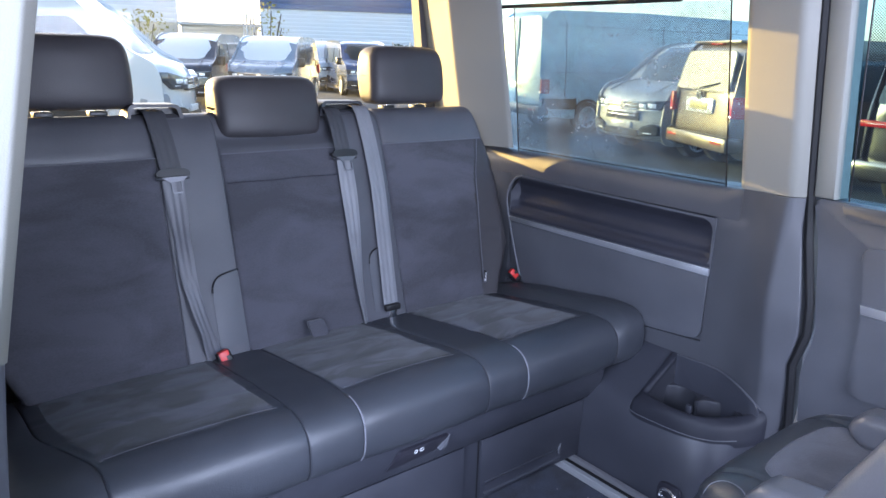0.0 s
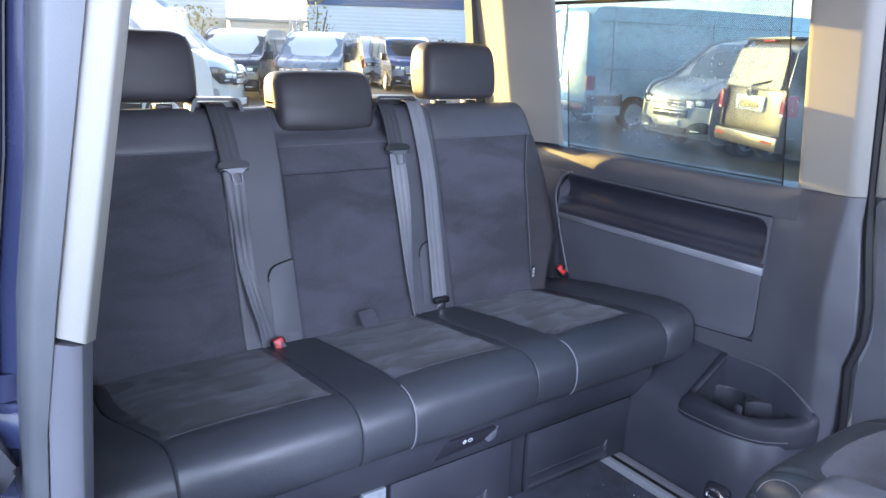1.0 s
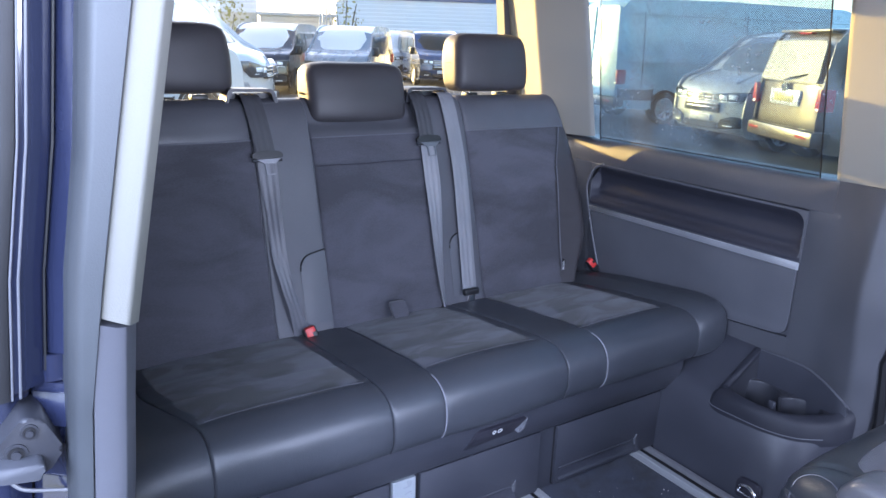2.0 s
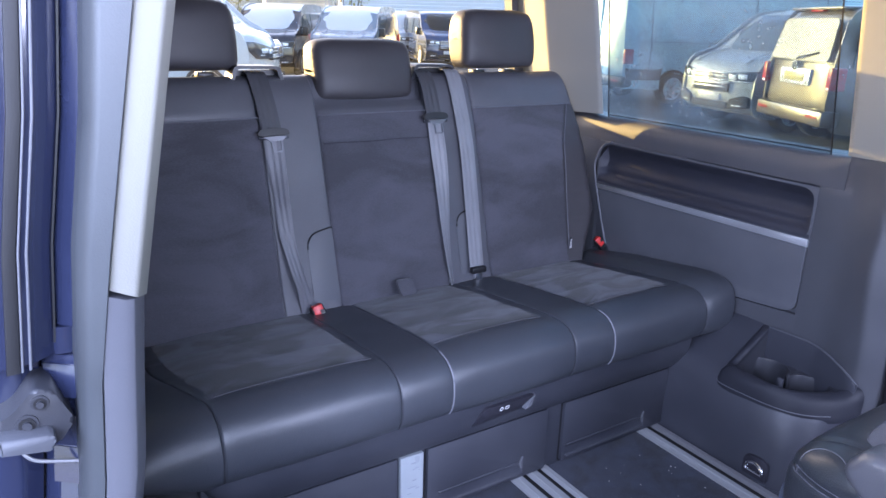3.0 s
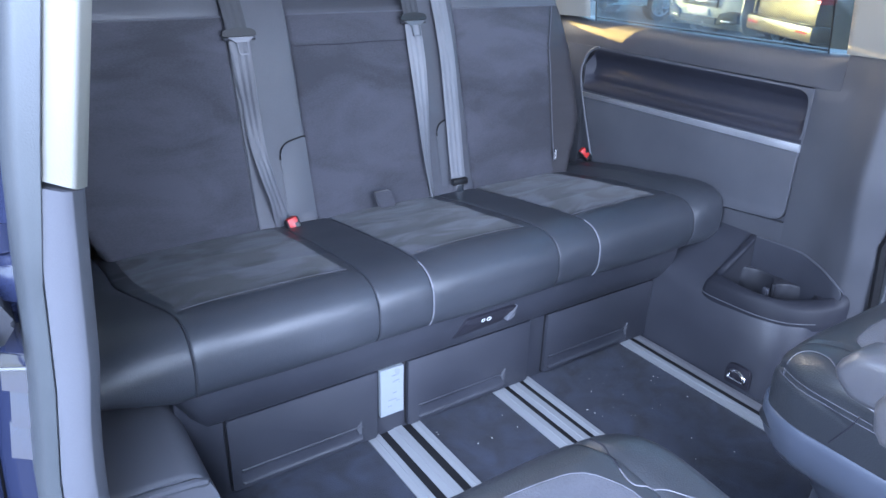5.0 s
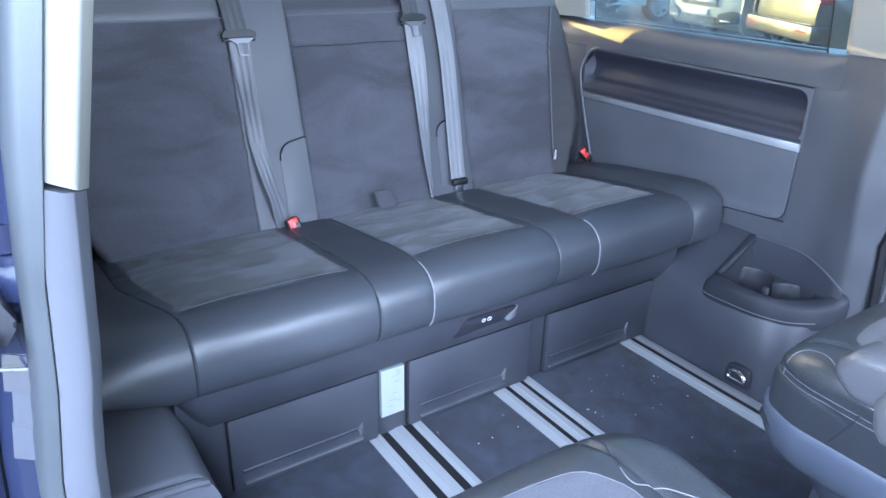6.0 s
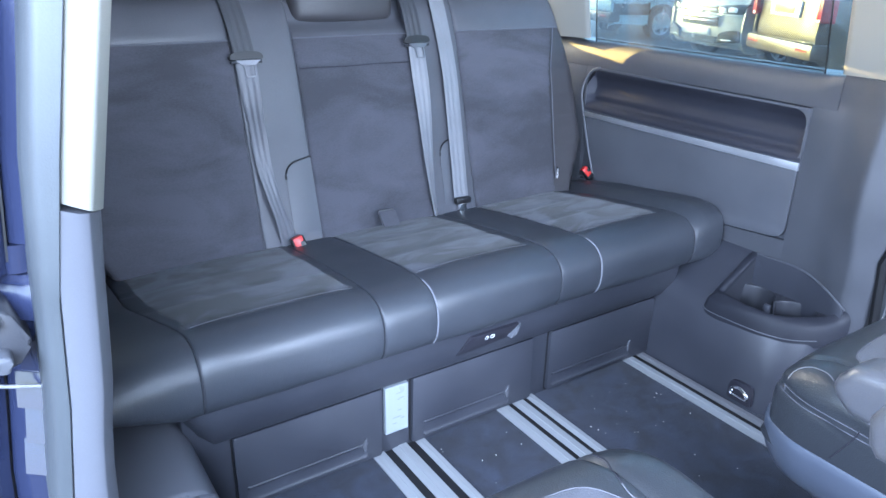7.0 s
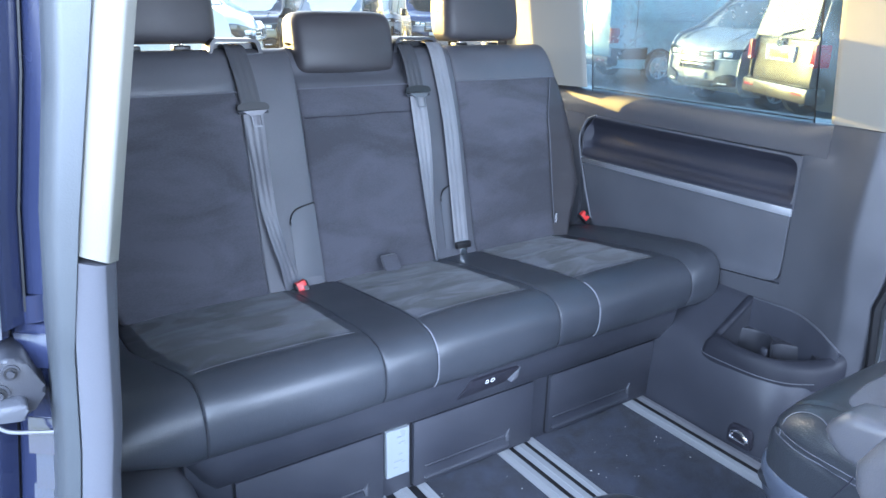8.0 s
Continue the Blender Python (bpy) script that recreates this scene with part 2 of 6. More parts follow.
AX = {"x": lambda a, u, v: (a, u, v), "y": lambda a, u, v: (u, a, v), "z": lambda a, u, v: (u, v, a)}


def prism(bm, pts, axis, a, b, bevel=0.0, seg=2, hole=None):
    """pts extruded along axis from a to b; the other two coordinates in order."""
    f = AX[axis]
    va = [bm.verts.new(f(a, p[0], p[1])) for p in pts]
    vb = [bm.verts.new(f(b, p[0], p[1])) for p in pts]
    n = len(pts)
    bm.faces.new(va), bm.faces.new(vb[::-1])
    for i in range(n):
        bm.faces.new((va[i], va[(i + 1) % n], vb[(i + 1) % n], vb[i]))
    if bevel:
        es = [e for e in bm.edges if (e.verts[0] in va and e.verts[1] in va) or (e.verts[0] in vb and e.verts[1] in vb)]
        bmesh.ops.bevel(bm, geom=es, offset=bevel, segments=seg, affect="EDGES", profile=0.5)
    return bm


def ring_prism(bm, outer, inner, axis, a, b):
    """A frame: outer and inner outlines with the same number of points."""
    f, n = AX[axis], len(outer)
    oa, ia = [bm.verts.new(f(a, *p)) for p in outer], [bm.verts.new(f(a, *p)) for p in inner]
    ob, ib = [bm.verts.new(f(b, *p)) for p in outer], [bm.verts.new(f(b, *p)) for p in inner]
    for i in range(n):
        j = (i + 1) % n
        for q in ((oa[i], oa[j], ia[j], ia[i]), (ob[j], ob[i], ib[i], ib[j]), (oa[j], oa[i], ob[i], ob[j]), (ia[i], ia[j], ib[j], ib[i])):
            bm.faces.new(q)
    return bm


def tube(bm, pts, r, seg=6, closed=False):
    pts = [Vector(p) for p in pts]
    n, rings = len(pts), []
    for i, p in enumerate(pts):
        d = (pts[(i + 1) % n] - pts[i - 1]) if closed else (pts[min(i + 1, n - 1)] - pts[max(i - 1, 0)])
        d.normalize()
        u = d.cross(Vector((0, 0, 1)) if abs(d.z) < 0.95 else Vector((1, 0, 0))).normalized()
        w = d.cross(u)
        rings.append([bm.verts.new(p + r * (math.cos(a) * u + math.sin(a) * w)) for a in (2 * math.pi * k / seg for k in range(seg))])
    for i in range(n if closed else n - 1):
        a, b = rings[i], rings[(i + 1) % n]
        for k in range(seg):
            bm.faces.new((a[k], a[(k + 1) % seg], b[(k + 1) % seg], b[k]))
    if not closed:
        bm.faces.new(rings[0]), bm.faces.new(rings[-1][::-1])
    return bm


def spline(pts, n, closed=False):
    """Even points on a smooth curve through pts."""
    pts = [Vector(p) for p in pts]
    m, out = len(pts), []
    spans = m if closed else m - 1
    fine = []
    for i in range(spans):
        if closed:
            p0, p1, p2, p3 = pts[i - 1], pts[i], pts[(i + 1) % m], pts[(i + 2) % m]
        else:
            p0, p1, p2, p3 = pts[max(i - 1, 0)], pts[i], pts[i + 1], pts[min(i + 2, m - 1)]
        for k in range(16):
            t = k / 16
            fine.append(0.5 * ((2 * p1) + (p2 - p0) * t + (2 * p0 - 5 * p1 + 4 * p2 - p3) * t * t + (3 * p1 - p0 - 3 * p2 + p3) * t ** 3))
    fine.append(pts[0].copy() if closed else pts[-1].copy())
    acc = [0.0]
    for a, b in zip(fine, fine[1:]):
        acc.append(acc[-1] + (b - a).length)
    total, j = acc[-1], 0
    for k in range(n):
        s = total * k / (n if closed else n - 1)
        while j < len(acc) - 2 and acc[j + 1] < s:
            j += 1
        d = acc[j + 1] - acc[j]
        out.append(fine[j].lerp(fine[j + 1], (s - acc[j]) / d if d > 1e-9 else 0))
    return out


def pad(bm, x0, x1, prof, r=0.025, n=14, m=72, warp=None, r1=None, bulge=0.0):
    """A stuffed pad: the closed outline prof of (y, z) swept from x0 to x1, with rounded ends."""
    ring = spline([(p[0], p[1], 0) for p in prof], m, True)
    area = sum(ring[i].x * ring[(i + 1) % m].y - ring[(i + 1) % m].x * ring[i].y for i in range(m))
    sgn = 1 if area > 0 else -1
    nrm = []
    for i in range(m):
        d = (ring[(i + 1) % m] - ring[i - 1]).normalized()
        nrm.append(Vector((d.y, -d.x, 0)) * sgn)
    st = [(x0 + r * (1 - math.cos(a)), r * (1 - math.sin(a))) for a in (radians(90 * k / 6) for k in range(6))]
    q = r if r1 is None else r1
    st += [(x0 + r + (x1 - x0 - r - q) * k / n, 0) for k in range(n + 1)]
    st += [(x1 - q * (1 - math.cos(a)), q * (1 - math.sin(a))) for a in (radians(90 * k / 6) for k in range(6))][::-1]
    rings = []
    for x, ins in st:
        row = []
        for p, q in zip(ring, nrm):
            c = p - q * ins
            v = Vector((x, c.x, c.y))
            row.append(bm.verts.new(warp(v) if warp else v))
        rings.append(row)
    for a, b in zip(rings, rings[1:]):
        for k in range(m):
            bm.faces.new((a[k], a[(k + 1) % m], b[(k + 1) % m], b[k]))
    # closed ends, drawn in towards their middles
    for (x, ins), flip in ((st[0], False), (st[-1], True)):
        cap = [p - q * ins for p, q in zip(ring, nrm)]
        mid = sum(cap, Vector((0, 0, 0))) / m
        prev = rings[-1] if flip else rings[0]
        for k in (0.6, 0.25, 0.03):
            row = []
            for c in cap:
                d = mid.lerp(c, k)
                v = Vector((x + (1 if flip else -1) * bulge * (1 - k), d.x, d.y))
                row.append(bm.verts.new(warp(v) if warp else v))
            for i in range(m):
                q4 = (prev[i], prev[(i + 1) % m], row[(i + 1) % m], row[i])
                bm.faces.new(q4 if flip else q4[::-1])
            prev = row
        bm.faces.new(prev if flip else prev[::-1])
    return bm


def ribbon(bm, pts, widths, across, thick=0.0016, n=40):
    """A strap through pts; across: the way of its width at each point."""
    c = spline(pts, n)
    a = spline(across, n)
    w = spline([(x, 0, 0) for x in widths], n)
    rows = []
    for i in range(n):
        d = (c[min(i + 1, n - 1)] - c[max(i - 1, 0)]).normalized()
        u = (a[i] - d * a[i].dot(d)).normalized()
        k = d.cross(u) * thick / 2
        h = u * w[i].x / 2
        top = [(-1 + q / 6, 1.0 + (1.9 if q % 4 in (1, 2) else 0.2)) for q in range(13)]
        rows.append([bm.verts.new(c[i] + s * h + q * k) for s, q in top + [(1, -1), (-1, -1)]])
    m = len(rows[0])
    for p, q in zip(rows, rows[1:]):
        for k in range(m):
            bm.faces.new((p[k], p[(k + 1) % m], q[(k + 1) % m], q[k]))
    bm.faces.new(rows[0]), bm.faces.new(rows[-1][::-1])
    return bm


def paint(ob, choose):
    """Gives each face of ob's mesh the slot that choose(centre, normal) names; places are in the thing's world."""
    d = root_place(ob)
    for f in ob.data.polygons:
        f.material_index = choose(Vector(f.center) + d, f.normal)


def lean(z):
    """How far the van's side comes in above the belt line."""
    return max(0.0, z - 0.86) * 0.19


def leaning(bm, side=1):
    for v in bm.verts:
        v.co.x -= side * lean(v.co.z)
    return bm


def cut_rows(bm, zs):
    for z in zs:
        bmesh.ops.bisect_plane(bm, geom=bm.verts[:] + bm.edges[:] + bm.faces[:], plane_co=(0, 0, z), plane_no=(0, 0, 1))
    return bm


# ---- the van's shell ----
def rect(u0, u1, v0, v1):
    return [(u0, v0), (u1, v0), (u1, v1), (u0, v1)]


bm = bmesh.new()
box(bm, -0.90, 0.90, -2.70, 1.10, -0.05, 0.0)
solid("floor", bm, CARPET, "black felt carpet on the van's floor", "floor", kind="structure", smooth=0)

# door side: wall behind the door opening, with the rear side window
bm = bmesh.new()
box(bm, -0.893, -0.862, -0.325, 1.10, -0.05, 0.855, 0.004)
solid("wall_left", bm, PLASTIC, "dark plastic side trim below the rear window", "wall", kind="structure")
bm = leaning(cut_rows(box(bmesh.new(), -0.93, -0.855, 0.90, 1.02, 0.855, 1.44), (1.1,)), -1)
solid("wall_left_rear", bm, PALE_TRIM, "pale trim of the rear corner", "wall", kind="structure")
bm = leaning(box(bmesh.new(), -0.93, -0.85, -2.70, 1.02, 1.39, 1.44), -1)
solid("trim_left_rail", bm, PALE_TRIM, "pale roof rail over the side opening", "trim", kind="structure")
bm = leaning(box(bmesh.new(), -0.892, -0.888, -0.36, 0.90, 0.855, 1.39), -1)
w = solid("window_left", bm, GLASS_TINT, "tinted rear side window", "window", kind="structure")
w.visible_shadow = False
bm = bmesh.new()
box(bm, -0.93, -0.862, -2.70, -1.75, -0.05, 0.90, 0.004)
solid("wall_left_front", bm, PLASTIC, "dark side wall ahead of the door opening", "wall", kind="structure")

# far side
bm = bmesh.new()
box(bm, 0.912, 0.95, -0.46, 1.10, -0.05, 0.80)
solid("wall_right", bm, PLASTIC, "dark plastic side wall behind the trim panels", "wall", kind="structure")
bm = bmesh.new()
rows = []
for y, k in ((1.06, 0.0), (-0.20, 0.0), (-0.23, 0.12), (-0.26, 0.45), (-0.285, 0.82), (-0.3035, 1.0)):
    sec = round_poly([(0.8526, 0.7739), (0.8526, 0.815 + 0.030 * k), (0.868 - 0.012 * k, 0.853 + 0.006 * k), (0.95, 0.858 + 0.003 * k), (0.95, 0.7739)], [0, 0.02 - 0.012 * k, 0.02 - 0.014 * k, 0, 0])
    rows.append([bm.verts.new((p[0], y, p[1])) for p in sec])
for a, b in zip(rows, rows[1:]):
    for i in range(len(a)):
        bm.faces.new((a[i], a[(i + 1) % len(a)], b[(i + 1) % len(a)], b[i]))
bm.faces.new(rows[0]), bm.faces.new(rows[-1][::-1])
solid("trim_sill", bm, PILLAR_TRIM, "rounded slate window sill trim", "trim", kind="structure")
bm = bmesh.new()
box(bm, 0.868, 0.94, -0.2394, 0.5555, 0.385, 0.60)
box(bm, 0.8525, 0.94, 0.556, 1.06, 0.0, 0.7735, 0.003)
prism(bm, [(-0.242, 0.0), (0.555, 0.0), (0.555, 0.384), (0.47, 0.384), (-0.05, 0.396), (-0.242, 0.411)], "x", 0.8525, 0.94)
solid("trim_side", bm, PILLAR_TRIM, "dark plastic surround of the side panel", "trim", kind="structure")

# side panel with its padded pocket and silver strip
panel = thing("side_panel", (0.86, 0.16, 0.39), "dark plastic side panel with padded pocket and silver strip", "panel")
bm = bmesh.new()
prism(bm, round_poly([(0.552, 0.612), (-0.2375, 0.612), (-0.2365, 0.415), (-0.05, 0.40), (0.455, 0.388), (0.478, 0.405)], [0, 0, 0.035, 0, 0.03, 0.02]), "x", 0.850, 0.866, 0.003)
part("lower_panel", bm, PLASTIC, panel)
bm = bmesh.new()
sec = [(0.851, 0.771), (0.853, 0.762), (0.860, 0.752), (0.872, 0.736), (0.879, 0.716), (0.879, 0.703), (0.874, 0.691), (0.869, 0.682), (0.8685, 0.673), (0.8695, 0.665), (0.864, 0.656), (0.855, 0.649), (0.849, 0.641), (0.848, 0.632), (0.852, 0.626)]
sec = [(p.x, p.y) for p in spline([(a, b, 0) for a, b in sec], 40)]
rows = []
for k in range(45):
    s = k / 44
    y = -0.239 + 0.79 * s
    e = min(s, 1 - s) * 0.79
    f = 1 if e > 0.03 else math.sqrt(max(0, 1 - (1 - e / 0.03) ** 2))
    rows.append([bm.verts.new((0.850 + max(0, x - 0.850) * f + min(0, x - 0.850), y + (0.02 if s > 0.8 else 0) * (z - 0.69) * -1 * (s - 0.8) * 5, z)) for x, z in sec])
for a, b in zip(rows, rows[1:]):
    for i in range(len(sec) - 1):
        bm.faces.new((a[i], a[i + 1], b[i + 1], b[i]))
part("pocket", bm, POCKET, panel, "padded black pocket lining")
bm = bmesh.new()
o = round_poly([(0.535, 0.774), (-0.241, 0.768), (-0.241, 0.628), (0.556, 0.628), (0.570, 0.68)], [0.05, 0.022, 0, 0, 0.03], 6)
i = round_poly([(0.530, 0.768), (-0.236, 0.763), (-0.236, 0.630), (0.551, 0.630), (0.564, 0.68)], [0.048, 0.019, 0, 0, 0.03], 6)
ring_prism(bm, o, i, "x", 0.8495, 0.868)
part("pocket_edge", bm, PLASTIC_BLACK, panel, "thin black pocket rim")
bm = bmesh.new()
o = round_poly([(0.560, 0.7745), (-0.2415, 0.7695), (-0.2415, 0.6262), (0.560, 0.6240)], 0.0006, 8)
i = round_poly([(0.552, 0.7680), (-0.2350, 0.7630), (-0.2350, 0.6295), (0.552, 0.6280)], [0.060, 0.040, 0.030, 0.012], 8)
ring_prism(bm, o, i, "x", 0.8488, 0.860)
part("pocket_surround", bm, PLASTIC, panel, "dark plastic round the pocket's corners")
# Tube in lighter plastic paints the highlight on the panel's edge.
bm = bmesh.new()
tube(bm, spline([(0.848, 0.500, 0.776), (0.848, 0.535, 0.762), (0.848, 0.560, 0.730), (0.848, 0.572, 0.685), (0.848, 0.560, 0.630), (0.848, 0.525, 0.523), (0.848, 0.481, 0.405)], 40), 0.0035, 8)
part("panel_edge", bm, PLASTIC_LIGHTER, panel, "rounded edge, its highlight in lighter slate")
bm = bmesh.new()
prism(bm, [(0.552, 0.606), (-0.239, 0.606), (-0.239, 0.627), (0.554, 0.622)], "x", 0.8455, 0.855, 0.002)
part("strip", bm, SILVER, panel, "brushed silver trim strip")

# pillars of the far side
bm = bmesh.new()
rows = []
for z, bend, edge in ((0.0, -0.405, -0.455), (0.15, -0.425, -0.480), (0.27, -0.438, -0.490), (0.38, -0.438, -0.487), (0.43, -0.436, -0.480), (0.47, -0.430, -0.490), (0.52, -0.422, -0.497), (0.62, -0.420, -0.488), (0.74, -0.425, -0.470), (0.7735, -0.430, -0.465), (0.7742, -0.430, -0.465), (0.79, -0.432, -0.462), (0.862, -0.436, -0.461)):
    bulge = 0.012 * math.exp(-((z - 0.60) / 0.16) ** 2)
    start = -0.2396 if z < 0.774 else -0.304
    sec = round_poly([(0.95, start), (0.8527, start), (0.8522, -0.318), (0.848, -0.352), (0.838, -0.390), (0.834 - bulge, bend), (0.868 - bulge, edge), (0.95, edge)], [0, 0.001, 0.02, 0.02, 0.02, 0.014, 0.006, 0], 4)
    rows.append([bm.verts.new((x, y, z)) for x, y in sec])
for a, b in zip(rows, rows[1:]):
    for i in range(len(a)):
        bm.faces.new((a[i], a[(i + 1) % len(a)], b[(i + 1) % len(a)], b[i]))
bm.faces.new(rows[0]), bm.faces.new(rows[-1][::-1])
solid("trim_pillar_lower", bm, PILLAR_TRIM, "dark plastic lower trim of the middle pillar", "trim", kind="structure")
bm = leaning(cut_rows(prism(bmesh.new(), round_poly([(0.95, -0.301), (0.842, -0.301), (0.836, -0.312), (0.836, -0.436), (0.866, -0.460), (0.95, -0.460)], [0, 0.004, 0.008, 0.015, 0.006, 0]), "z", 0.864, 1.44), (1.0, 1.15, 1.3)))
solid("trim_pillar_upper", bm, PALE_TRIM, "pale grey upper trim of the middle pillar", "trim", kind="structure")
bm = leaning(cut_rows(prism(bmesh.new(), round_poly([(0.95, 0.72), (0.893, 0.612), (0.868, 0.572), (0.855, 0.580), (0.785, 0.752), (0.85, 0.95), (0.95, 0.95)], [0, 0, 0.004, 0.012, 0.012, 0, 0]), "z", 0.862, 1.44), (1.0, 1.15, 1.3)))
solid("trim_pillar_rear", bm, PALE_TRIM, "pale grey trim of the rear pillar", "trim", kind="structure")
bm = leaning(cut_rows(prism(bmesh.new(), [(0.955, 0.78), (0.985, 0.78), (0.985, 1.44), (0.955, 1.44)], "x", 0.852, 0.95, 0.004, 2), (1.0, 1.15, 1.3)))
solid("trim_rear_corner", bm, PALE_TRIM, "pale trim beside the tailgate", "trim", kind="structure")
bm = leaning(box(bmesh.new(), 0.845, 0.95, -2.70, 1.02, 1.395, 1.44))
solid("trim_right_rail", bm, PALE_TRIM, "pale roof rail over the side windows", "trim", kind="structure")

# side window with its blind
bm = leaning(cut_rows(box(bmesh.new(), 0.895, 0.899, -0.305, 0.66, 0.84, 1.40), (1.1,)))
w = solid("window_1", bm, GLASS_DUSTY, "blue-tinted side window with dried splashes", "window", kind="structure")
w.visible_shadow = False
blind = thing("window_blind", (0.88, 0.16, 0.86), "raised perforated blind before the side window", "blind")
bm = bmesh.new()
vs = [bm.verts.new(p) for p in ((0.878, 0.556, 0.845), (0.878, -0.240, 0.845), (0.878 - lean(1.325), -0.237, 1.325), (0.878 - lean(1.325), 0.526, 1.325))]
bm.faces.new(vs)
c = part("cloth", bm, BLIND, blind, "fine perforated cloth", smooth=0)
for ya, za, yb, zb in ((0.556, 0.85, 0.526, 1.325), (-0.240, 0.85, -0.237, 1.325), (0.556, 0.862, -0.240, 0.862)):
    part("hem", tube(bmesh.new(), [(0.877 - lean(za), ya, za), (0.877 - lean(zb), yb, zb)], 0.0022, 6), PLASTIC_BLACK, blind, "dark hem")
bm = bmesh.new()
tube(bm, [(0.874 - lean(1.33), 0.60, 1.330), (0.874 - lean(1.33), -0.10, 1.330)], 0.006, 8)
part("bar", bm, PLASTIC_BLACK, blind, "black pull bar")
bm = bmesh.new()
box(bm, 0.862 - lean(1.33), 0.884 - lean(1.33), 0.04, 0.10, 1.324, 1.345, 0.004)
part("grip", bm, PLASTIC_BLACK, blind)

# far sliding door, ahead of the middle pillar
door = thing("door_1", (0.9, -1.1, 0.0), "closed far sliding door with dark lower panel and pale frame", "door", kind="structure")
bm = bmesh.new()
prism(bm, round_poly([(-0.505, 0.0), (-1.75, 0.0), (-1.75, 0.858), (-0.475, 0.866), (-0.50, 0.78), (-0.535, 0.52), (-0.512, 0.43), (-0.53, 0.27)], [0, 0, 0, 0.02, 0.05, 0.05, 0.05, 0.02]), "x", 0.868, 0.95, 0.01, 3)
part("lower_panel", bm, PLASTIC, door)
bm = leaning(cut_rows(prism(bmesh.new(), [(-0.474, 0.868), (-0.523, 0.868), (-0.523, 1.44), (-0.474, 1.44)], "x", 0.866, 0.95, 0.008, 2), (1.0, 1.15, 1.3)))
part("window_frame", bm, PALE_TRIM, door, "pale window frame")
bm = bmesh.new()
prism(bm, round_poly([(-0.60, 0.775), (-1.70, 0.78), (-1.70, 0.42), (-0.622, 0.405), (-0.635, 0.60)], [0.04, 0.02, 0.02, 0.04, 0.1]), "x", 0.861, 0.87, 0.004)
part("door_panel", bm, PLASTIC, door)
bm = bmesh.new()
prism(bm, [(-0.628, 0.614), (-1.70, 0.614), (-1.70, 0.636), (-0.624, 0.636)], "x", 0.857, 0.864, 0.002)
part("strip", bm, SILVER, door, "silver trim strip")
bm = bmesh.new()
prism(bm, round_poly([(-0.545, 0.865), (-1.70, 0.865), (-1.70, 0.83), (-0.56, 0.83)], 0.012), "x", 0.852, 0.885, 0.004)
part("sill", bm, PLASTIC, door)
bm = leaning(cut_rows(box(bmesh.new(), 0.897, 0.901, -1.75, -0.50, 0.85, 1.40), (1.1,)))
g = part("glass", bm, GLASS_TINT, door, "tinted glass")
g.visible_shadow = False
bm = bmesh.new()
vs = [bm.verts.new(p) for p in ((0.884, -0.550, 0.868), (0.884, -1.70, 0.868), (0.884 - lean(1.38), -1.70, 1.38), (0.884 - lean(1.38), -0.560, 1.38))]
bm.faces.new(vs)
part("blind", bm, BLIND, door, "raised perforated blind", smooth=0)
part("blind_hem", tube(bmesh.new(), [(0.883, -0.550, 0.868), (0.883 - lean(1.38), -0.560, 1.38)], 0.0022, 6), PLASTIC_BLACK, door, "dark hem")
bm = bmesh.new()
tube(bm, [(0.875 - lean(1.44), -0.464, 1.44), (0.875 - lean(1.15), -0.464, 1.15), (0.875, -0.464, 0.87), (0.872, -0.478, 0.76), (0.872, -0.507, 0.60), (0.872, -0.512, 0.52), (0.872, -0.49, 0.43), (0.872, -0.505, 0.27), (0.872, -0.48, 0.0)], 0.012, 8)
part("seal", bm, RUBBER_BLACK, door, "black rubber door seal")

# roof, tailgate and front
bm = bmesh.new()
box(bm, -0.90, 0.90, -2.70, 1.10, 1.44, 1.468)
solid("ceiling", bm, HEADLINER, "pale grey fabric headliner", "ceiling", kind="structure", smooth=0)
bm = bmesh.new()
prism(bm, round_poly([(-0.97, 1.47), (0.97, 1.47), (0.90, 1.535), (0.55, 1.555), (-0.55, 1.555), (-0.90, 1.535)], [0, 0, 0.05, 0.1, 0.1, 0.05], 4), "y", -2.78, 1.13, 0.02)
solid("roof", bm, BLUE_PAINT, "dark blue painted van roof", "roof", kind="structure")
gate = thing("door_2", (0.0, 1.05, 0.3), "closed tailgate with lightly smoked rear window and dark frame", "tailgate", kind="structure")
bm = bmesh.new()
box(bm, -0.93, 0.95, 1.03, 1.10, -0.05, 0.78, 0.006)
part("lower_panel", bm, PLASTIC, gate)
bm = bmesh.new()
ring_prism(bm, round_poly([(-0.88, 0.78), (0.86, 0.78), (0.80, 1.44), (-0.80, 1.44)], 0.02), round_poly([(-0.80, 0.87), (0.80, 0.87), (0.735, 1.42), (-0.735, 1.42)], 0.06), "y", 0.985, 1.03)
part("window_frame", bm, PLASTIC, gate)
bm = bmesh.new()
box(bm, -0.82, 0.82, 1.02, 1.024, 0.78, 1.43)
g = part("glass", bm, GLASS_REAR, gate, "lightly smoked glass")
g.visible_shadow = False
bm = bmesh.new()
box(bm, -0.93, 0.95, -2.75, -2.70, -0.05, 0.75)
solid("wall_front", bm, PLASTIC, "dark bulkhead below the windscreen", "wall", kind="structure")
bm = box(bmesh.new(), 0.868, 0.95, -2.70, -1.75, -0.05, 0.90)
solid("wall_right_front", bm, PLASTIC, "dark side wall ahead of the far door", "wall", kind="structure")

# the pillar beside the open door
def joint(x):
    """How the joint between its two trims climbs outwards."""
    return 0.014 - 0.020 * min(1.0, max(0.0, (x + 0.866) / 0.048))


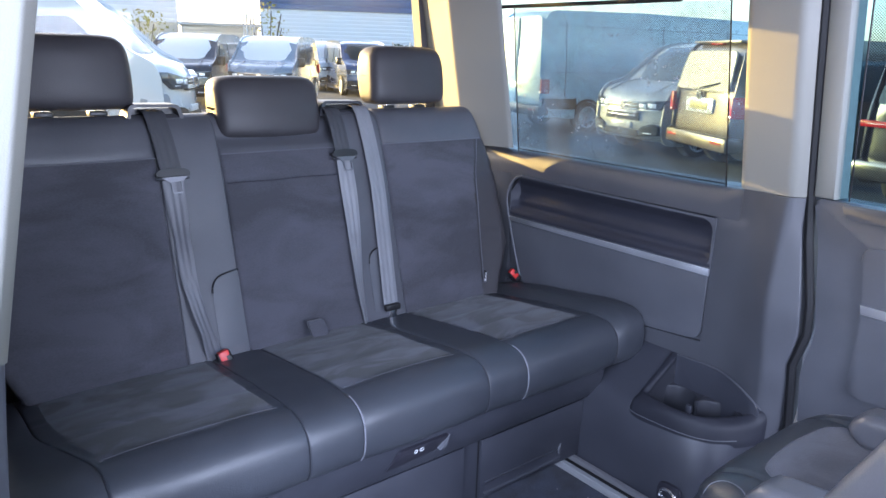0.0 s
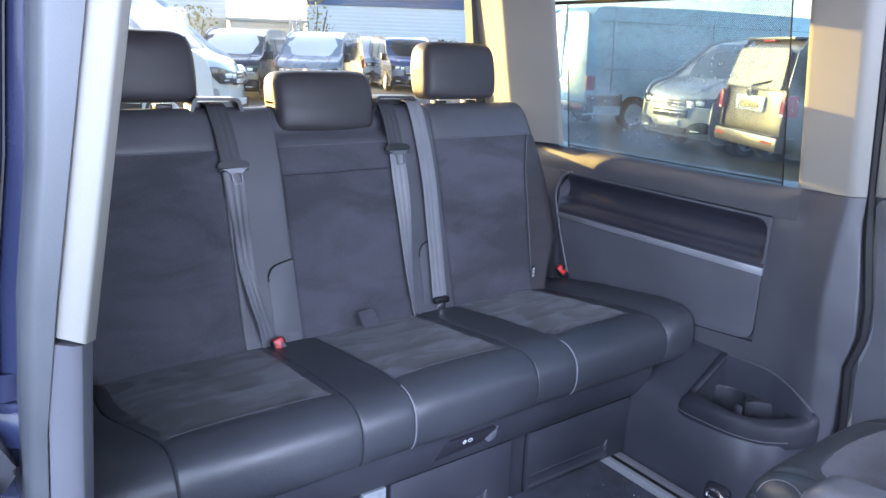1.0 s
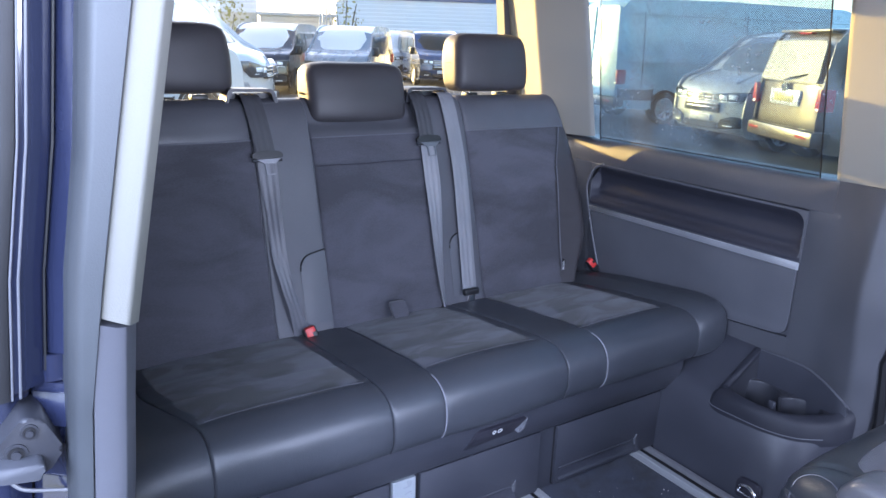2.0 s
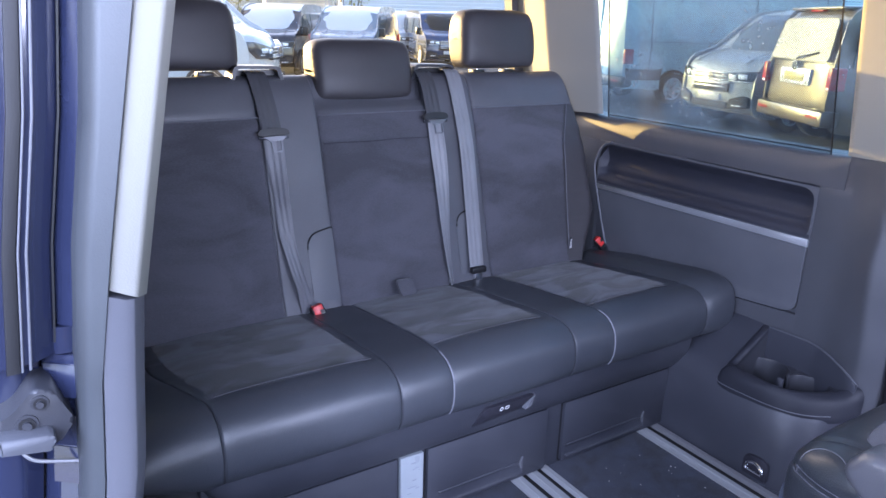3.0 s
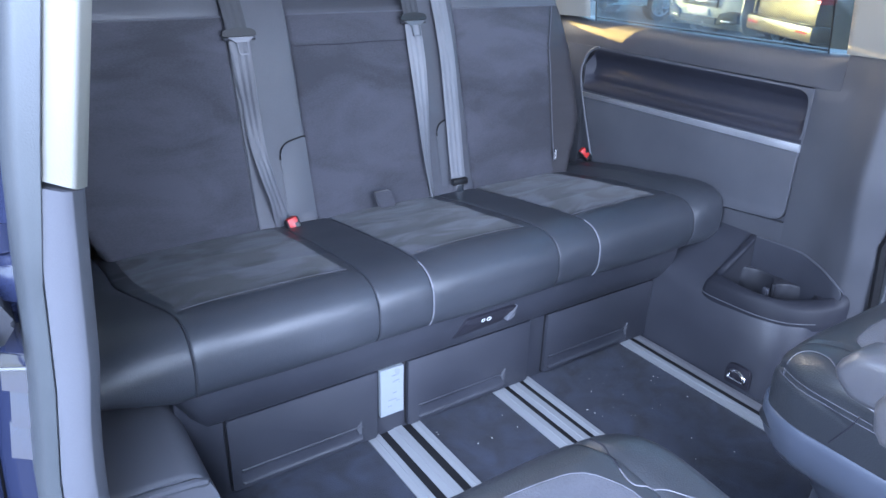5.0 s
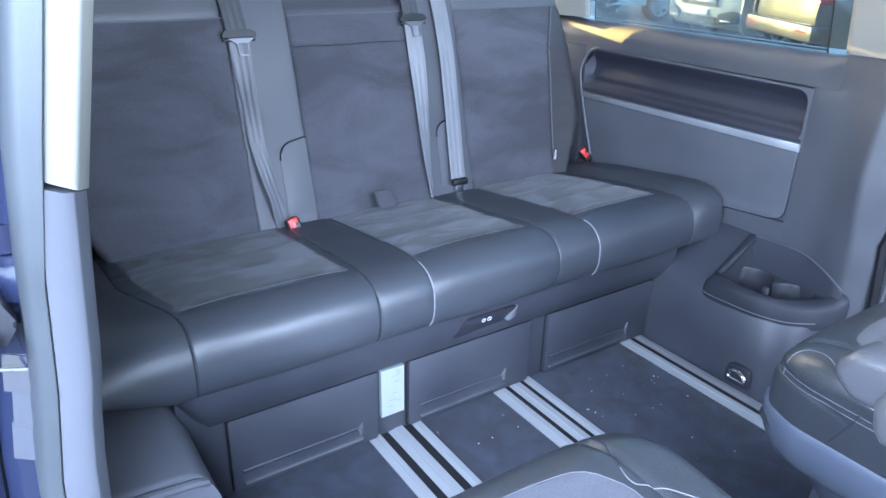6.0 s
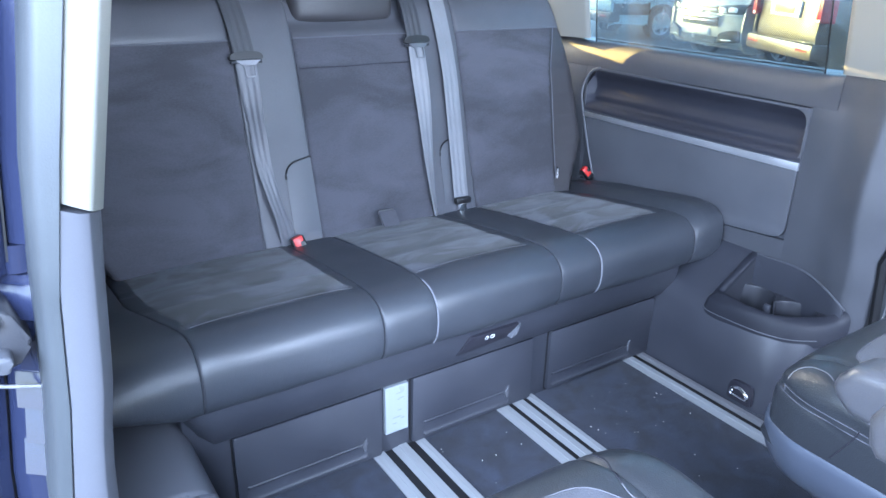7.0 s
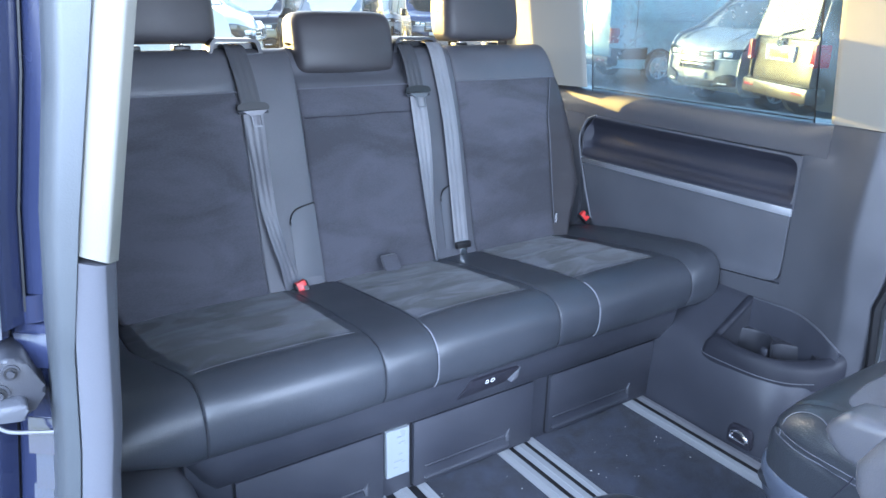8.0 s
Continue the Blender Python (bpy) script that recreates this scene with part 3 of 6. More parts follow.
bm = bmesh.new()
sec = round_poly([(-0.866, -0.415), (-0.834, -0.419), (-0.818, -0.394), (-0.818, -0.31), (-0.866, -0.31)], [0.006, 0.005, 0.006, 0.004, 0], 4)
va = [bm.verts.new((x, y, 0.846 + joint(x))) for x, y in sec]
vb = [bm.verts.new((x, y, 1.44)) for x, y in sec]
bm.faces.new(va), bm.faces.new(vb[::-1])
for i in range(len(sec)):
    bm.faces.new((va[i], va[(i + 1) % len(sec)], vb[(i + 1) % len(sec)], vb[i]))
for v in bm.verts:
    v.co.x += (v.co.z - 0.846) * 0.185
solid("trim_door_pillar_upper", bm, PALE_TRIM, "pale grey upper trim beside the open door", "trim", kind="structure")
bm = bmesh.new()
sec2 = round_poly([(-0.8645, -0.419), (-0.8375, -0.4165), (-0.821, -0.389), (-0.822, -0.31), (-0.864, -0.31)], [0.0015, 0.005, 0.008, 0.004, 0], 4)
rows = []
for z, dx, ex, sx in ((0.842, 0, 0, -0.0058), (0.75, -0.012, 0.004, -0.015), (0.65, -0.02, 0.004, -0.0235), (0.62, -0.022, 0.003, -0.026), (0.56, -0.028, 0.0, -0.034), (0.50, -0.034, 0.0, -0.042), (0.35, -0.042, 0, -0.052), (0.0, -0.05, 0, -0.066)):
    rows.append([bm.verts.new((x + (dx + ex if x > -0.84 else sx), y, z + (joint(x) if z > 0.84 else 0.0))) for x, y in sec2])
for a, b in zip(rows, rows[1:]):
    for i in range(len(sec2)):
        bm.faces.new((a[i], a[(i + 1) % len(sec2)], b[(i + 1) % len(sec2)], b[i]))
bm.faces.new(rows[0]), bm.faces.new(rows[-1][::-1])
solid("trim_door_pillar_lower", bm, SLATE_TRIM, "slate lower trim beside the open door", "trim", kind="structure")
bm = bmesh.new()
rows = []
sec3 = round_poly([(-0.889, -0.392), (-0.881, -0.414), (-0.8665, -0.421), (-0.8650, -0.418), (-0.8650, -0.34), (-0.889, -0.34)], [0.010, 0.010, 0.001, 0.001, 0, 0], 4)
SIDE = ((1.44, 0.075), (1.20, 0.042), (1.05, 0.025), (0.90, 0.0), (0.75, -0.015), (0.62, -0.026), (0.50, -0.042), (0.35, -0.052), (-0.05, -0.068))
for z, dx in SIDE:
    rows.append([bm.verts.new((x + (dx if x < -0.872 else max(dx, (z - 0.848) * 0.185)), y, z)) for x, y in sec3])
for a, b in zip(rows, rows[1:]):
    for i in range(len(sec3)):
        bm.faces.new((a[i], a[(i + 1) % len(sec3)], b[(i + 1) % len(sec3)], b[i]))
bm.faces.new(rows[0]), bm.faces.new(rows[-1][::-1])
solid("trim_door_seal", bm, RUBBER, "grey rubber seal of the door opening", "trim", kind="structure")


def along_side(sec, lo=-0.05, hi=1.44):
    """A plan outline carried up the van's side, following its lean."""
    bm = bmesh.new()
    zs = [z for z, _ in SIDE if lo < z < hi] + [lo, hi]
    rows = []
    for z in sorted(zs):
        for (za, da), (zb, db) in zip(SIDE, SIDE[1:]):
            if zb <= z <= za:
                dx = db + (da - db) * (z - zb) / (za - zb)
        rows.append([bm.verts.new((p[0] + dx, p[1], z)) for p in sec])
    for a, b in zip(rows, rows[1:]):
        for i in range(len(a)):
            bm.faces.new((a[i], a[(i + 1) % len(a)], b[(i + 1) % len(a)], b[i]))
    bm.faces.new(rows[0]), bm.faces.new(rows[-1][::-1])
    return bm


# painted body edge behind the seal: a bright upper jamb, a pressed bead and a wider stepped plate below
solid("wall_left_outer", along_side(round_poly([(-0.9055, -0.338), (-0.884, -0.360), (-0.882, -0.30), (-0.9055, -0.30)], [0.002, 0.003, 0, 0], 3), 0.80), BLUE_PAINT, "dark blue painted edge of the door opening", "wall", kind="structure")
solid("wall_left_bead", along_side(round_poly([(-0.918, -0.331), (-0.905, -0.349), (-0.884, -0.347), (-0.882, -0.30), (-0.918, -0.30)], [0.004, 0.014, 0.003, 0, 0], 4), 0.765, 0.7985), BLUE_PAINT, "pressed bead across the painted jamb", "wall", kind="structure")
solid("wall_left_lower", along_side(round_poly([(-0.9215, -0.330), (-0.884, -0.362), (-0.882, -0.30), (-0.9215, -0.30)], [0.003, 0.003, 0, 0], 3), -0.05, 0.7635), BLUE_PAINT, "stepped dark blue plate low on the jamb", "wall", kind="structure")

def side_shift(z):
    for (za, da), (zb, db) in zip(SIDE, SIDE[1:]):
        if zb <= z <= za:
            return db + (da - db) * (z - zb) / (za - zb)


def sky_facet(x0, x1, z0, z1, tilt):
    """A wedge added to the jamb between z0 and z1, its foot standing out so that it looks a little upwards and mirrors
    sky.
    """
    nx, ny = -0.10, -1.30
    bm = bmesh.new()
    rows = []
    for z in (z0, z0 + 0.004, z1):
        off = (z1 - z) * math.tan(radians(tilt)) if z > z0 else 0.0
        dx = side_shift(z)
        y0, y1 = -0.3325 - (x0 + 0.9215) * 0.85, -0.3325 - (x1 + 0.9215) * 0.85
        rows.append([bm.verts.new(p) for p in ((x0 + dx + nx * off, y0 + ny * off, z), (x1 + dx + nx * off, y1 + ny * off, z), (x1 + dx + 0.012, y1 + 0.014, z), (x0 + dx + 0.012, y0 + 0.014, z))])
    for a, b in zip(rows, rows[1:]):
        for i in range(4):
            bm.faces.new((a[i], a[(i + 1) % 4], b[(i + 1) % 4], b[i]))
    bm.faces.new(rows[0]), bm.faces.new(rows[-1][::-1])
    return bm


jamb = bpy.data.objects["wall_left_lower"]
# Added wedges give the blue paint its pale sky reflections by shape.
for x0, x1, z0, z1, tilt in ((-0.920, -0.886, 0.712, 0.752, 16), (-0.913, -0.886, 0.598, 0.642, 17), (-0.906, -0.886, 0.552, 0.597, 18), (-0.9085, -0.886, 0.508, 0.551, 19)):
    part("sky_glint_wedge", sky_facet(x0, x1, z0, z1, tilt), BLUE_PAINT, jamb, smooth=0)

# the open door, slid back along the outside
sd = thing("sliding_door", (-0.95, -0.30, -0.05), "dark blue sliding door standing open along the van's side", "door")
part("door_shell", along_side(round_poly([(-1.16, -0.27), (-0.966, -0.366), (-0.931, -0.362), (-0.9085, -0.343), (-0.9085, -0.29), (-0.96, 0.80), (-1.16, 0.80)], [0.02, 0.012, 0.008, 0.002, 0, 0, 0], 4), 0.766), BLUE_PAINT, sd)
part("lower_shell", along_side(round_poly([(-1.16, -0.27), (-0.972, -0.352), (-0.948, -0.352), (-0.924, -0.334), (-0.924, -0.29), (-0.96, 0.80), (-1.16, 0.80)], [0.02, 0.012, 0.008, 0.002, 0, 0, 0], 4), -0.05, 0.7655), BLUE_PAINT, sd)
part("door_rubber", along_side([(-0.9085, -0.3455), (-0.9062, -0.3455), (-0.9062, -0.335), (-0.9085, -0.335)], 0.78, 1.44), RUBBER_BLACK, sd, "black rubber edge")
part("window_edge", along_side(round_poly([(-0.9355, -0.3670), (-0.9325, -0.3665), (-0.9325, -0.355), (-0.9355, -0.355)], 0.001, 2), 0.76, 1.44), PLASTIC_LIGHTER, sd, "thin window edge")
part("window_edge", along_side(round_poly([(-0.9435, -0.3690), (-0.9410, -0.3688), (-0.9410, -0.358), (-0.9435, -0.358)], 0.001, 2), 0.76, 1.44), PLASTIC_LIGHTER, sd, "thin window edge")
part("window_frame", along_side(round_poly([(-0.958, -0.3705), (-0.9440, -0.3690), (-0.9440, -0.350), (-0.958, -0.350)], 0.002, 2), 0.76, 1.44), RUBBER_BLACK, sd, "black window frame")
# catch: an angular bracket with two recessed bolts and a lip along its foot
bm = bmesh.new()
prism(bm, round_poly([(-0.990, 0.717), (-0.973, 0.724), (-0.9500, 0.7490), (-0.9315, 0.7450), (-0.9120, 0.7005), (-0.9330, 0.672), (-0.990, 0.684)], [0.006, 0.008, 0.006, 0.008, 0.006, 0.008, 0.004], 4), "y", -0.395, -0.325, 0.005, 3)
br = part("catch", bm, PLASTIC_DEEP, sd, "dark plastic door catch with two bolts")
bm = bmesh.new()
prism(bm, round_poly([(-0.990, 0.708), (-0.9385, 0.7010), (-0.9335, 0.6960), (-0.9400, 0.6800), (-0.990, 0.688)], [0.002, 0.004, 0.004, 0.004, 0.002], 3), "y", -0.420, -0.392, 0.003)
part("lip", bm, PLASTIC, br, "slate lip along the catch's foot")
for x, z, big in ((-0.9450, 0.7315, 0.0095), (-0.9605, 0.7085, 0.0120)):
    for r, y0, y1, m in ((big, -0.394, -0.3975, PLASTIC_DEEP), (big * 0.72, -0.396, -0.3990, PLASTIC_BLACK), (big * 0.42, -0.397, -0.4025, PLASTIC_DEEP)):
        bm = bmesh.new()
        tube(bm, [(x, y0, z), (x, y1, z)], r, 18)
        part("bolt", bm, m, br)
bm = bmesh.new()
tube(bm, spline([(-0.972, -0.365, 0.662), (-0.966, -0.367, 0.651), (-0.955, -0.368, 0.6425), (-0.930, -0.368, 0.634), (-0.905, -0.368, 0.6265)], 24), 0.0024, 6)
part("seam", bm, STEEL_DULL_SHADED, sd, "dull lower seam")
# Added blocker behind the jamb; stops sun leaking between shell and body.
part("door_rubber", along_side([(-0.930, -0.318), (-0.900, -0.318), (-0.900, -0.300), (-0.930, -0.300)], -0.05, 1.44), RUBBER_BLACK, sd, "black filler added against sun through the door gap")


# ---- floor rails ----
def floor_rail(name, x0, x1, grooves, label):
    t = thing(name, ((x0 + x1) / 2, -1.2, 0.0), label, "rail", "floor rails")
    edges = [x0] + [e for g in grooves for e in g] + [x1]
    for a, b in zip(edges[0::2], edges[1::2]):
        h = a + (b - a) * (0.55 if a == x0 else 0.45)
        # The bar next to the console gets its shade as a darker metal.
        part("bar", prism(bmesh.new(), [(a, 0.0005), (b, 0.0005), (b, 0.0075), (h, 0.0075), (h, 0.0058), (a, 0.0035)], "y", -2.60, 0.05, 0.0004, 1), STEEL_DULL_SHADED if a > 0.60 else ALU, t)
    for a, b in grooves:
        part("groove", box(bmesh.new(), a, b, -2.60, 0.05, 0.0005, 0.0025), RUBBER_BLACK, t, "black slot")
    return t


floor_rail("floor_rail", -0.284, -0.145, [(-0.254, -0.231), (-0.192, -0.168)], "twin-slot aluminium seat rail set in the carpet")
floor_rail("floor_rail", 0.084, 0.207, [(0.118, 0.136), (0.168, 0.185)], "twin-slot aluminium seat rail in the middle of the carpet")
floor_rail("floor_rail", 0.558, 0.640, [(0.593, 0.614)], "single-slot aluminium seat rail along the far wall")


# ---- the bench ----
bench = thing("bench_seat", (0.0, 0.25, 0.0), "three-place black leather and suede rear bench on a storage box", "bench")
CUSHION = [(0.00, 0.295), (-0.045, 0.300), (-0.066, 0.325), (-0.072, 0.365), (-0.064, 0.405), (-0.038, 0.432), (0.005, 0.442), (0.06, 0.440),
           (0.20, 0.424), (0.36, 0.402), (0.50, 0.378), (0.56, 0.35), (0.54, 0.30), (0.30, 0.290)]


def swing(y):
    """How far the seam at the door side runs outwards towards the back."""
    k = min(1.0, max(0.0, (y + 0.03) / 0.30))
    return 0.068 * k * k * (3 - 2 * k)


def cushion_warp(x0, x1, puff, crease=()):
    mid, half = (x0 + x1) / 2, (x1 - x0) / 2

    def f(v):
        u = (v.x - mid) / half
        k = max(0.0, 1 - abs(u) ** 3)
        if v.z > 0.36:
            v.z += puff * k * min(1, (v.z - 0.36) / 0.05)
        if v.y < 0.0:
            v.y -= puff * 0.8 * k * min(1, -v.y / 0.06)
        for c in crease:
            if v.z > 0.37:
                v.z -= 0.0035 * math.exp(-((v.y - c) / 0.008) ** 2)
        v.z += 0.0022 * noise.noise(Vector((v.x * 9, v.y * 9, 3.0)))
        if v.x < -0.66:
            if v.z > 0.36:
                v.z -= (0.10 - 0.07 * min(1.0, max(0.0, v.y / 0.2))) * min(0.16, -0.66 - v.x) * min(1, (v.z - 0.36) / 0.05)
            else:
                v.z += 0.34 * max(0.0, -0.705 - v.x) * (0.36 - v.z) / 0.065
        if v.x < -0.42:
            w = (v.x + 0.862) / 0.195 if v.x < -0.667 else (-0.42 - v.x) / 0.247
            v.x -= swing(v.y) * max(0.0, min(1.0, w))
        return v
    return f


def seam_line(x, prof, y_max, lift=0.0012, z_min=0.305):
    pts = [p for p in spline([(p[0], p[1], 0) for p in prof], 200, True) if p.x < y_max and p.y > z_min]
    pts.sort(key=lambda p: math.atan2(p.y - 0.36, p.x - 0.12) % (2 * math.pi))
    return [(x, p.x - lift * (1 if p.x < -0.03 else 0), p.y + lift * (1 if p.y > 0.42 else 0)) for p in pts if p.x < y_max]


EDGES = (-0.862, -0.667, -0.290, -0.158, 0.205, 0.340, 0.705, 0.852)
INSERTS = {1: (-0.655, -0.315), 3: (-0.150, 0.165), 5: (0.325, 0.640)}
for k in range(7):
    x0, x1 = EDGES[k], EDGES[k + 1]
    side = k in (0, 6)
    bm = bmesh.new()
    f = cushion_warp(x0, x1, 0.006 if side else (0.007 if k % 2 else 0.002), (0.03, 0.17, 0.31) if k % 2 else ())
    if k == 6:
        g = f

        def f(v, g=g):
            v = g(v)
            t = max(0, (v.x - 0.75) / 0.10)
            if v.y < 0.05:
                v.y += 0.008 * t * t
            if v.z > 0.36 and v.x > 0.71:
                v.z += 0.012 * min(1, (v.x - 0.71) / 0.05)
            return v
    pad(bm, x0, x1, CUSHION, 0.005, 48 if k in INSERTS else 16, 120, f, 0.028 if k == 6 else None)
    ob = part("bolster" if side else ("cushion" if k % 2 else "cushion_strip"), bm, [LEATHER, SUEDE], bench)
    if k in INSERTS:
        a, b = INSERTS[k]
        paint(ob, lambda c, n: 1 if n.z > 0.5 and 0.028 < c.y < 0.5 and a - (0.62 * swing(c.y) if k == 1 else 0) < c.x < b else 0)
for x, m in ((-0.667, SEAM_DARK), (-0.290, SEAM_DARK), (-0.158, PIPING), (0.205, SEAM_DARK), (0.340, PIPING), (0.705, SEAM_DARK)):
    bm = bmesh.new()
    tube(bm, seam_line(x, CUSHION, 0.0, 0.0003), 0.0019 if m is PIPING else 0.0011, 6)
    part("piping", bm, m, bench, "pale piping along the seam" if m is PIPING else "dark stitched seam")
for k, (a, b) in INSERTS.items():
    bm = bmesh.new()
    tube(bm, [(a + (b - a) * i / 30, 0.028, 0.447 + 0.006 * (1 - abs(i / 15 - 1) ** 3)) for i in range(31)], 0.0010, 5)
    part("stitching", bm, SEAM_DARK, bench, "charcoal stitching at the suede's edge")

# skirt and storage box under the cushion
bm = bmesh.new()
prism(bm, round_poly([(-0.045, 0.312), (-0.038, 0.255), (-0.012, 0.198), (0.02, 0.192), (0.10, 0.192), (0.10, 0.312)], [0.012, 0.03, 0.01, 0, 0, 0], 5), "x", -0.715, 0.69, 0.006)
for cut in (-0.645, -0.675):
    bmesh.ops.bisect_plane(bm, geom=bm.verts[:] + bm.edges[:] + bm.faces[:], plane_co=(cut, 0, 0), plane_no=(1, 0, 0))
for v in bm.verts:
    v.co.z += (0.312 - v.co.z) * 0.9 * min(1.0, max(0.0, (-0.645 - v.co.x) / 0.065)) ** 1.5
part("skirt", bm, PLASTIC_SHADED, bench)
bm = bmesh.new()
box(bm, -0.700, 0.68, 0.008, 0.46, 0.0, 0.30, 0.004)
part("storage_box", bm, PLASTIC_SHADED, bench)
for a, b, pull in ((-0.607, -0.264, (-0.588, -0.302)), (-0.180, 0.190, (-0.150, 0.115)), (0.250, 0.655, (0.262, 0.570))):
    bm = bmesh.new()
    prism(bm, round_poly(rect(a, b, 0.010, 0.190), 0.006), "y", -0.004, 0.012, 0.002)
    dr = part("drawer", bm, PLASTIC_SHADED, bench, "dark plastic drawer front")
    part("gap", ring_prism(bmesh.new(), round_poly(rect(a - 0.004, b + 0.004, 0.006, 0.194), 0.008), round_poly(rect(a - 0.0005, b + 0.0005, 0.0095, 0.1905), 0.006), "y", 0.006, 0.010), RUBBER_BLACK, dr, "dark gap")
    p, q = pull
    bm = bmesh.new()
    scoop = spline([(-0.0050, 0.0615, 0), (-0.0075, 0.0595, 0), (-0.0070, 0.0570, 0), (-0.0047, 0.0520, 0), (-0.0043, 0.0380, 0), (-0.0052, 0.0290, 0), (-0.0072, 0.0240, 0), (-0.0078, 0.0215, 0), (-0.0050, 0.0195, 0)], 26)
    rows = [[bm.verts.new((x, -0.004 + (c.x + 0.004) * f, c.y)) for c in scoop] for x, f in ((p, 0.0), (p + 0.003, 1.0), (p + 0.006, 1.0), (q - 0.006, 1.0), (q - 0.003, 1.0), (q, 0.0))]
    for r0, r1 in zip(rows, rows[1:]):
        for i in range(len(scoop) - 1):
            bm.faces.new((r0[i], r0[i + 1], r1[i + 1], r1[i]))
    part("pull", bm, PLASTIC_SHADED, dr, "scooped pull along the drawer's foot")
    bm = bmesh.new()
    prism(bm, [(q - 0.012, 0.040), (q - 0.004, 0.040), (q - 0.004, 0.074), (q - 0.017, 0.058)], "y", -0.0085, -0.003, 0.001)
    part("latch", bm, PLASTIC, dr)
bm = bmesh.new()
box(bm, -0.254, -0.193, -0.0035, 0.01, 0.060, 0.187, 0.0008, 1)
lb = part("label", bm, LABEL_PAPER, bench, "pale instruction label with small unreadable print")
for x0, x1, z in ((-0.215, -0.204, 0.150), (-0.222, -0.216, 0.148), (-0.206, -0.203, 0.143), (-0.235, -0.212, 0.100), (-0.214, -0.203, 0.094), (-0.226, -0.214, 0.165), (-0.236, -0.225, 0.084), (-0.222, -0.212, 0.118)):
    bm = bmesh.new()
    box(bm, x0, x1, -0.0042, -0.0030, z, z + 0.0016)
    part("print", bm, INK, lb)
bm = bmesh.new()
prism(bm, round_poly([(-0.062, 0.210), (0.086, 0.222), (0.112, 0.262), (-0.035, 0.262)], [0.004, 0.008, 0.006, 0.01]), "y", -0.048, 0.0, 0.002)
for v in bm.verts:
    v.co.y += (0.262 - v.co.z) * 0.42
for v in bm.verts:
    v.co += Vector((-0.015, -0.004, 0.022))
hd = part("release_handle", bm, LEATHER_DARK, bench, "black release handle in the skirt")
for cx in (-0.001, 0.016):
    bm = bmesh.new()
    c = [(cx + 0.0055 * math.cos(a) * (1.1 if cx > 0.01 else 0.8), -0.0495 + (0.262 - 0.246 - 0.0055 * math.sin(a)) * 0.42 - 0.004, 0.268 + 0.0055 * math.sin(a)) for a in (2 * math.pi * i / 14 for i in range(14))]
    tube(bm, c, 0.0008, 5, True)
    part("symbol", bm, WHITE_INK, hd, "white release symbol")
bm = bmesh.new()
prism(bm, round_poly([(0.083, 0.226), (0.094, 0.240), (0.114, 0.262), (0.104, 0.232)], 0.003), "y", -0.048, -0.030, 0.001)
for v in bm.verts:
    v.co += Vector((-0.015, -0.004, 0.022))
part("handle_end", bm, PLASTIC_LIGHTER, hd)

# backrests
BACK = [(0.462, 0.36), (0.480, 0.43), (0.514, 0.56), (0.553, 0.70), (0.592, 0.84), (0.625, 0.93), (0.645, 0.972), (0.672, 0.997), (0.710, 0.999), (0.740, 0.975),
        (0.735, 0.90), (0.68, 0.70), (0.60, 0.40), (0.53, 0.34)]


def back_warp(x0, x1, puff, creases, flare=0.0):
    mid, half = (x0 + x1) / 2, (x1 - x0) / 2

    def f(v):
        u = (v.x - mid) / half
        front = v.y < 0.40 + (v.z - 0.36) * 0.27 + 0.09
        if front:
            v.y -= puff * max(0.0, 1 - u ** 4)
            for c in creases:
                v.y += (0.0050 if 0.80 < c < 0.89 else 0.0030) * math.exp(-((v.z - c - 0.0025 * math.sin(v.x * 11 + c * 40)) / 0.011) ** 2)
            v.y += 0.003 * noise.noise(Vector((v.x * 6, v.z * 6, 1.0)))
        if not flare and half > 0.1 and v.z > 0.905 and v.y < 0.70:
            v.y += 0.035 * min(1.0, (v.z - 0.905) / 0.03)
        if flare:
            s = 1 if flare > 0 else -1
            t = max(0.0, (s * v.x - 0.60) / 0.15)
            v.x += flare * t * math.sin(min(1.0, max(0.0, (1.0 - v.z) / 0.45)) * math.pi / 2) * min(1.0, max(-0.6, (v.z - 0.44) / 0.10))
            if front:
                v.y -= 0.022 * t * t * min(1.0, max(0.0, (0.97 - v.z) / 0.2))
        return v
    return f


def backrest(x0, x1, creases, flare, yoke, inner, label):
    bm = bmesh.new()
    pad(bm, x0, x1, BACK, 0.028 if flare else 0.010, 30, 150, back_warp(x0, x1, 0.008 if flare else 0.004, creases, flare), None if flare >= 0 else 0.012) if flare <= 0 else pad(bm, x0, x1, BACK, 0.012, 84, 150, back_warp(x0, x1, 0.008, creases, flare), 0.028)
    ob = part("backrest", bm, [LEATHER_SOFT, SUEDE_BACK, LEATHER_HEAD], bench, label)
    paint(ob, lambda c, n: (1 if inner(c) else 2) if c.y < 0.495 + (c.z - 0.36) * 0.27 and c.z < yoke else 0)
    return ob


backrest(-0.745, -0.345, (0.898, 0.79, 0.69, 0.60, 0.51, 0.44), -0.05, 0.898, lambda c: True, "suede backrest with leather yoke")
backrest(-0.182, 0.182, (0.898, 0.825, 0.745, 0.665, 0.585, 0.51, 0.445), 0, 0.898, lambda c: True, "middle suede backrest with pleats")
backrest(0.338, 0.745, (0.898, 0.79, 0.70, 0.61, 0.53, 0.45), 0.05, 0.898, lambda c: c.x < 0.678 - max(0, 0.78 - c.z) * 0.07 + max(0, c.z - 0.78) * 0.25, "suede backrest with leather yoke and wing")
